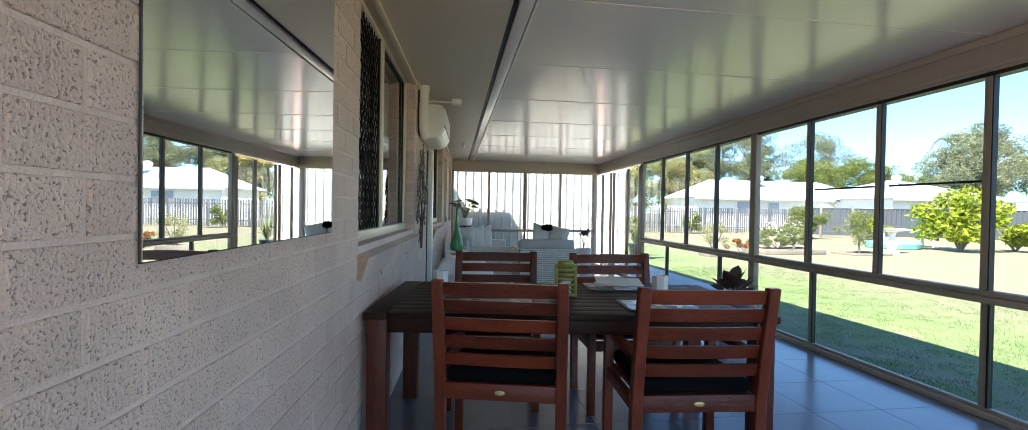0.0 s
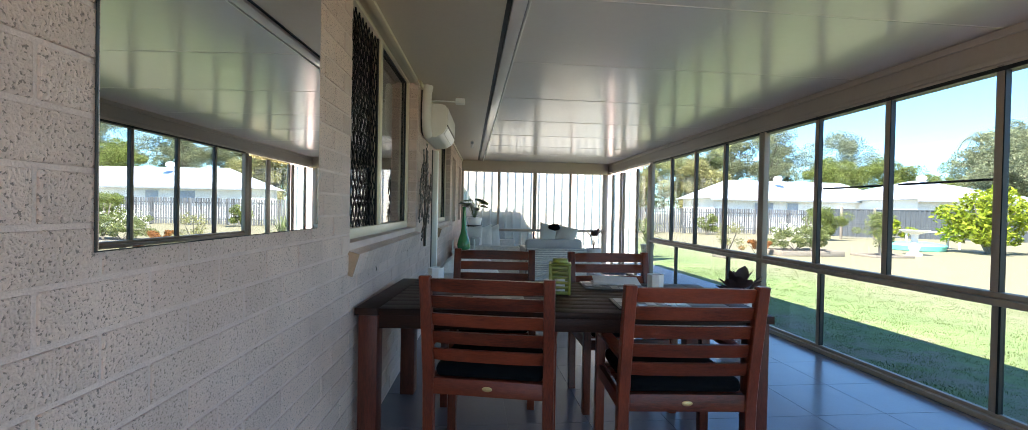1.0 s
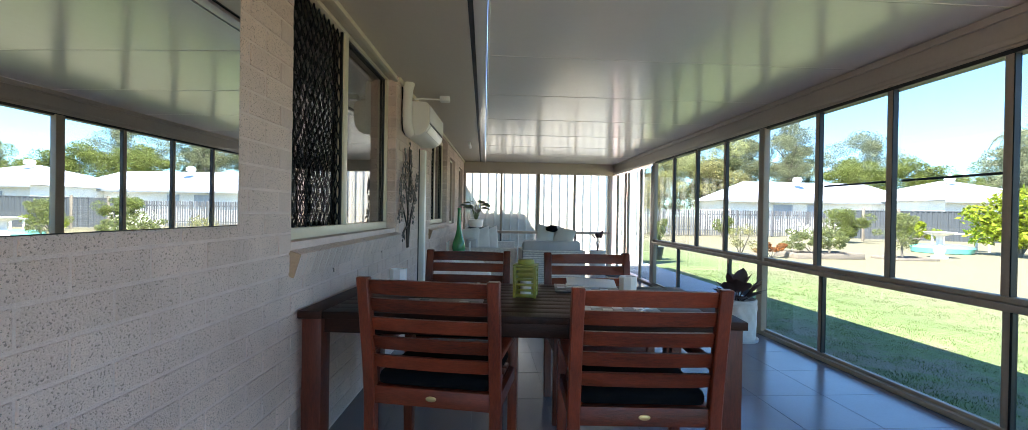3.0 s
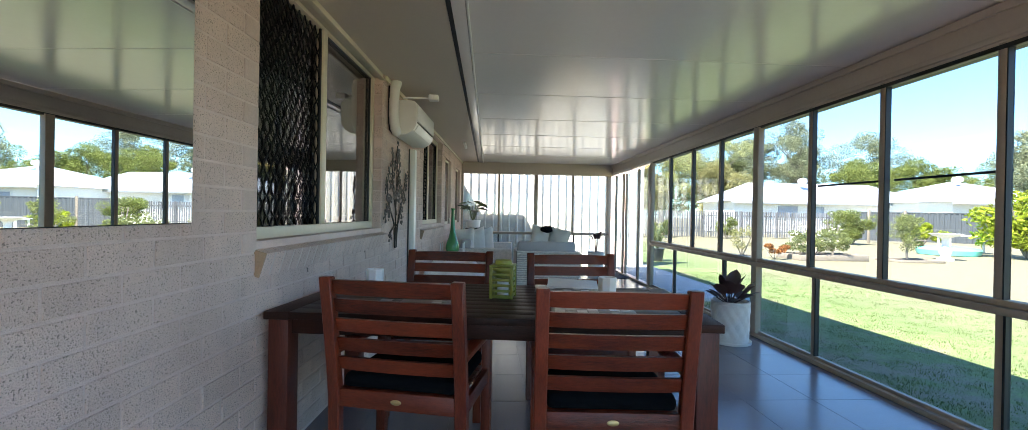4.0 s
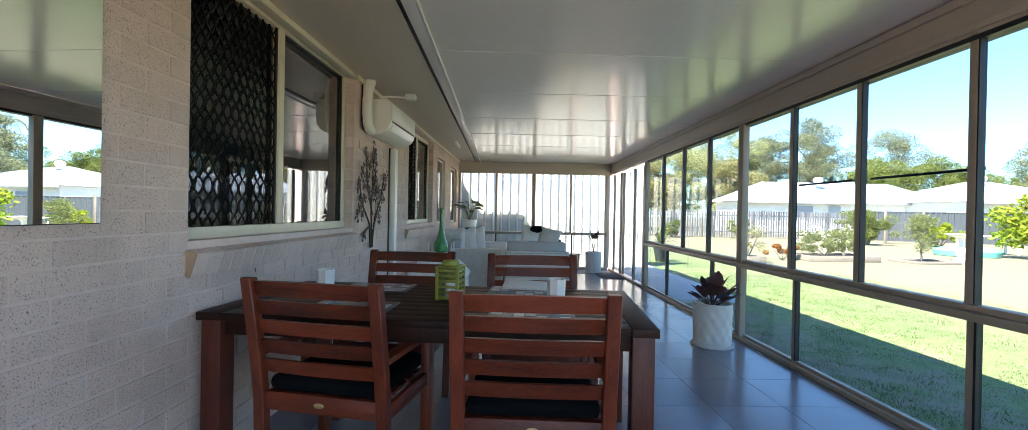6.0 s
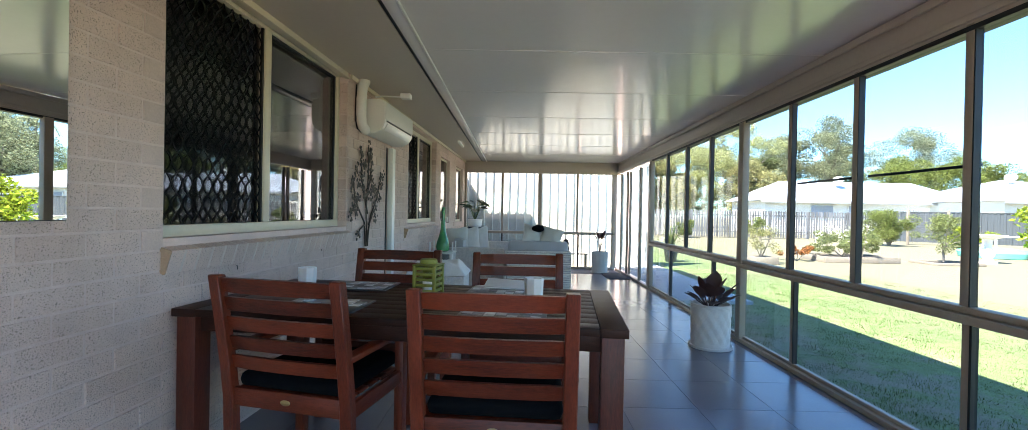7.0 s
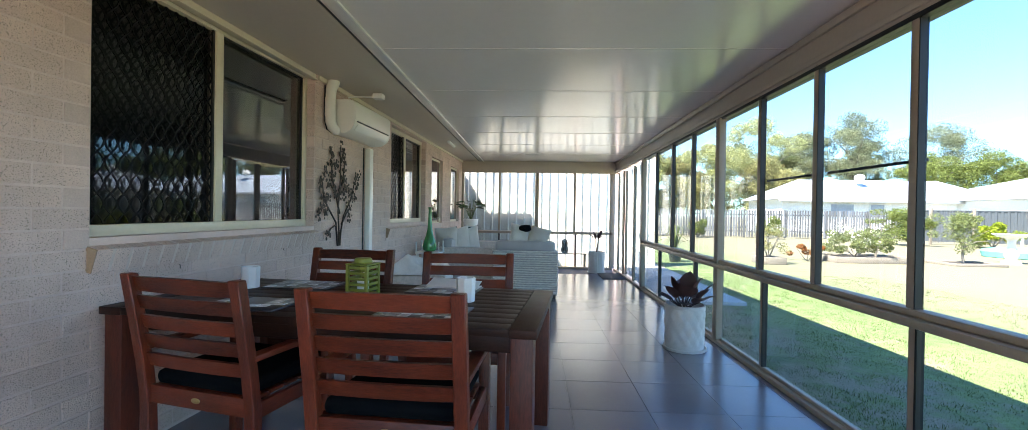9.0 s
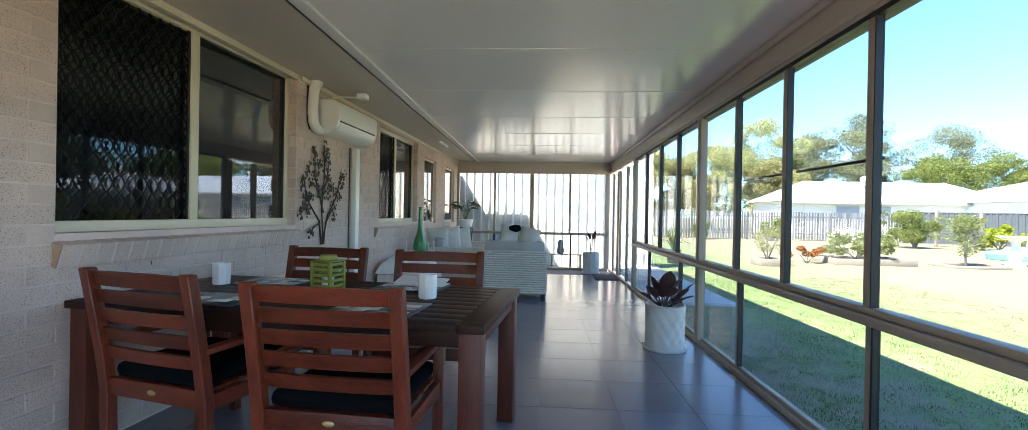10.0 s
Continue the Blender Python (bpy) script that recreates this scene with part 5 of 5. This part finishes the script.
part("leaves", bm, GOLDGREEN, strappy)
gp = thing("garden_pot", "grey garden pot by the path", "plant pot", pose(5.35, 12.9, GZ))
part("pot", lathe([(0.13, 0), (0.14, 0.01), (0.2, 0.35), (0.22, 0.38), (0.19, 0.38)], 24), SLATE, gp)

# trellis, bird bath, outdoor table, pool cover
trellis = thing("trellis", "grey mesh trellis panel by the fence", "trellis", pose(21.5, 24.0, GZ))
for x in (0, 2.1):
    part("post", boxed((x - 0.05, -0.05, 0, x + 0.05, 0.05, 1.85), bevel=0.01), SLEEPER, trellis)
for k in range(14):
    part("wire", boxed((0.05, -0.006, 0.1 + k * 0.125, 2.05, 0.006, 0.116 + k * 0.125)), PALING, trellis)
for k in range(15):
    part("wire", boxed((0.12 + k * 0.13, -0.012, 0.05, 0.134 + k * 0.13, -0.0065, 1.82)), PALING, trellis)
bath = thing("bird_bath", "white concrete bird bath on the lawn", "bird bath", pose(15.6, 14.25, GZ))
part("pedestal", lathe([(0.22, 0), (0.22, 0.06), (0.13, 0.10), (0.12, 0.16), (0.17, 0.26), (0.16, 0.36), (0.09, 0.46), (0.10, 0.70), (0.15, 0.76)], 24), RENDER_W, bath)
part("bowl", lathe([(0.14, 0.762), (0.30, 0.80), (0.42, 0.87), (0.43, 0.89), (0.40, 0.885), (0.0, 0.83)], 32), RENDER_W, bath)
gtable = thing("garden_table", "white metal garden table by the steel fence", "table", pose(20.0, 17.5, GZ, 0, 0, -15))
part("tabletop", boxed((-0.9, -0.4, 0.70, 0.9, 0.4, 0.74), bevel=0.01), WHITE, gtable)
for x in (-0.8, 0.8):
    for y in (-0.32, 0.32):
        part("leg", boxed((x - 0.03, y - 0.03, 0, x + 0.03, y + 0.03, 0.699), bevel=0.004), WHITE, gtable)
TURQ = material("turquoise_plastic", (0.10, 0.55, 0.48), 0.4, vary=0.08)
pool = thing("sandpit_shell", "low turquoise plastic shell on the lawn", "sandpit", pose(18.2, 16.6, GZ))
part("shell", lathe([(0.8, 0), (0.9, 0.02), (0.95, 0.2), (0.9, 0.26), (0.5, 0.34), (0.0, 0.36)], 28, lambda a, z: 0.03 * math.cos(9 * a)), TURQ, pool)

# grass blades along the near lawn
rng = random.Random(77)
verts, faces = [], []
for _ in range(110000):
    x = 3.3 + 5.5 * rng.random() ** 1.5
    y = 1.0 + 9.5 * rng.random()
    if x < 4.62 and y > 6.85:
        continue
    tuft = 0.6 + 0.8 * noise.noise(Vector((x * 5, y * 5, 0.3)))
    h_, a = rng.uniform(0.008, 0.030) * max(0.3, tuft), rng.uniform(0, 6.283)
    dx, dy = 0.0028 * math.cos(a), 0.0028 * math.sin(a)
    lx, ly = rng.uniform(-0.014, 0.014), rng.uniform(-0.014, 0.014)
    k = len(verts)
    verts += [(x - dx, y - dy, GZ - 0.004), (x + dx, y + dy, GZ - 0.004), (x + lx, y + ly, GZ + h_)]
    faces.append((k, k + 1, k + 2))
me = bpy.data.meshes.new("grass")
me.from_pydata(verts, [], faces)
me.materials.append(foliage_material("grass_blades", (0.115, 0.160, 0.048)))
tagged(new("grass", me), "short dry green grass blades of the lawn", "grass", kind="stuff")

# ---- floor tiles ----
TP = 0.4687
bm = boxed((0.0015, 0.0015, -0.012, TP - 0.0015, TP - 0.0015, 0.0), bevel=0.0007)
tile_mesh = finish("tile", bm, TILE)
gx, gy = 2.612, 2.943
for i in range(-8, 2):
    for j in range(-16, 13):
        x, y = gx + i * TP, gy + j * TP
        if x < -0.75 or x + TP > 3.2 or y < -2.6 or y + TP > 9.87:
            continue
        ob = new("tile", tile_mesh)
        ob.parent = floor
        ob.location = (x, y, 0)
edge = boxed((gx - 7 * TP - 0.1, -2.6, -0.012, gx - 7 * TP - 0.003, 9.86, -0.0005), (gx + TP + 0.003, -2.6, -0.012, 3.26, 9.86, -0.0005))
part("edge_tiles", edge, TILE, floor)

# ---- sill bricks and wall bricks ----
SILL_MORTAR = material("sill_mortar", (0.66, 0.54, 0.475), 0.9, vary=0.12, scale=10, fine=200, bump=0.4, bump_scale=300, world=True)
SILL_END = material("orange_brick_end", (0.40, 0.255, 0.165), 0.85, vary=0.25, scale=20, fine=140, bump=0.5, bump_scale=160)
bm = boxed((-0.10, 0.007, -0.055, 0.035, 0.079, 0.055), bevel=0.004)
sill_mesh = finish("brick", bm, BRICK)
sill_end = finish("end_cap", boxed((-0.10, 0.0, -0.055, 0.035, 0.0065, 0.055), bevel=0.002), SILL_END)
for name, y0, y1, z in (("sill_1", 2.09, 3.97, 1.02), ("sill_2", 5.56, 7.2, 0.985)):
    bed_ = boxed((-0.095, y0 + 0.01, -0.053, 0.0325, y1 - 0.01, 0.053))
    bmesh.ops.transform(bed_, matrix=pose(0, 0, z - 0.068, 0, 17, 0), verts=bed_.verts)
    base = structure(name, bed_, SILL_MORTAR, "sloping brick sill under the window", WALL, "window sill")
    n_ = round((y1 - y0) / 0.0865)
    for k in range(n_):
        ob = new("brick", sill_mesh)
        ob.parent = base
        ob.matrix_local = pose(0.0, y0 + k * (y1 - y0) / n_, z - 0.068, 0, 17, 0)
    ob = new("end_cap", sill_end)
    ob.parent = base
    ob.matrix_local = pose(0.0, y0, z - 0.068, 0, 17, 0)

CZ, CL = 0.0895, 0.222
near_mesh, half_mesh = finish("brick", boxed((-0.05, 0.004, 0.0045, 0.0, CL - 0.004, CZ - 0.0045), bevel=0.0035), BRICK), finish("brick", boxed((-0.05, 0.004, 0.0045, 0.0, CL / 2 - 0.004, CZ - 0.0045), bevel=0.0035), BRICK)
half_tan = finish("brick", boxed((-0.05, 0.004, 0.0045, 0.0, CL / 2 - 0.004, CZ - 0.0045), bevel=0.0035), BRICK_TAN)
rest_boxes, near = [], 0
brick_rng = random.Random(3)


def free_spans(y0, y1, z0, z1):
    """The stretches of a course that lie outside the openings."""
    spans = [(y0, y1)]
    for a, b, low, high in openings:
        if low - 0.03 < (z0 + z1) / 2 < high:
            spans = [s for p, q in spans for s in ((p, min(q, a)), (max(p, b), q)) if s[1] - s[0] > 0.03]
    return spans


rows = int(TOP / CZ)
for r in range(rows):
    z = r * CZ + 0.012
    spans = free_spans(-2.6, 10.0, z, z + CZ)
    for s0, s1 in spans:
        anchor = W1[0] if s0 < W1[0] else s0
        off = (CL / 2 if r % 2 else 0)
        k0 = math.floor((s0 - anchor - off) / CL)
        y = anchor + off + k0 * CL
        while y < s1 - 0.01:
            a, b = max(y, s0), min(y + CL, s1)
            y += CL
            if b - a < 0.03:
                continue
            whole, half = abs(b - a - CL) < 0.004, abs(b - a - CL / 2) < 0.004
            if 0.35 < a < 2.6 and 0.45 < z < 2.3 and (whole or half) and near < 300:
                me = near_mesh if whole else (half_tan if half and b > W1[0] - 0.07 and r % 2 else half_mesh)
                ob = new("brick", me)
                ob.parent = wall_west
                ob.location = (brick_rng.uniform(-0.0015, 0.0015), a, z)
                near += 1
            else:
                rest_boxes.append((-0.05, a + 0.004, z + 0.0045, brick_rng.uniform(-0.0015, 0.0015), b - 0.004, z + CZ - 0.0045))
verts, faces = [], []
for x0, y0, z0, x1, y1, z1 in rest_boxes:
    k = len(verts)
    e_ = 0.003
    verts += [(x0, y0, z0), (x0, y1, z0), (x0, y1, z1), (x0, y0, z1), (x1 - e_, y0, z0), (x1 - e_, y1, z0), (x1 - e_, y1, z1), (x1 - e_, y0, z1),
              (x1, y0 + e_, z0 + e_), (x1, y1 - e_, z0 + e_), (x1, y1 - e_, z1 - e_), (x1, y0 + e_, z1 - e_)]
    for q in ((0, 1, 5, 4), (1, 2, 6, 5), (2, 3, 7, 6), (3, 0, 4, 7), (4, 5, 9, 8), (5, 6, 10, 9), (6, 7, 11, 10), (7, 4, 8, 11), (8, 9, 10, 11)):
        faces.append(tuple(k + i for i in q))
me = bpy.data.meshes.new("bricks")
me.from_pydata(verts, [], faces)
me.materials.append(BRICK_JOINED)
ob = new("bricks", me)
ob.parent = wall_west
tagged(ob, kind="stuff")
# brick returns at the far side of the window openings
ret_mesh = finish("brick", boxed((-0.073, -0.008, 0.005, -0.006, 0.012, CZ - 0.005), bevel=0.002), BRICK)
ret_tan = finish("brick", boxed((-0.073, -0.008, 0.005, -0.006, 0.012, CZ - 0.005), bevel=0.002), BRICK_TAN)
for a, b, low, high in openings[:2]:
    for r in range(rows):
        z = r * CZ + 0.012
        if low < z and z + CZ < high - 0.02:
            ob = new("brick", ret_tan if r % 2 else ret_mesh)
            ob.parent = wall_west
            ob.location = (0, b, z)
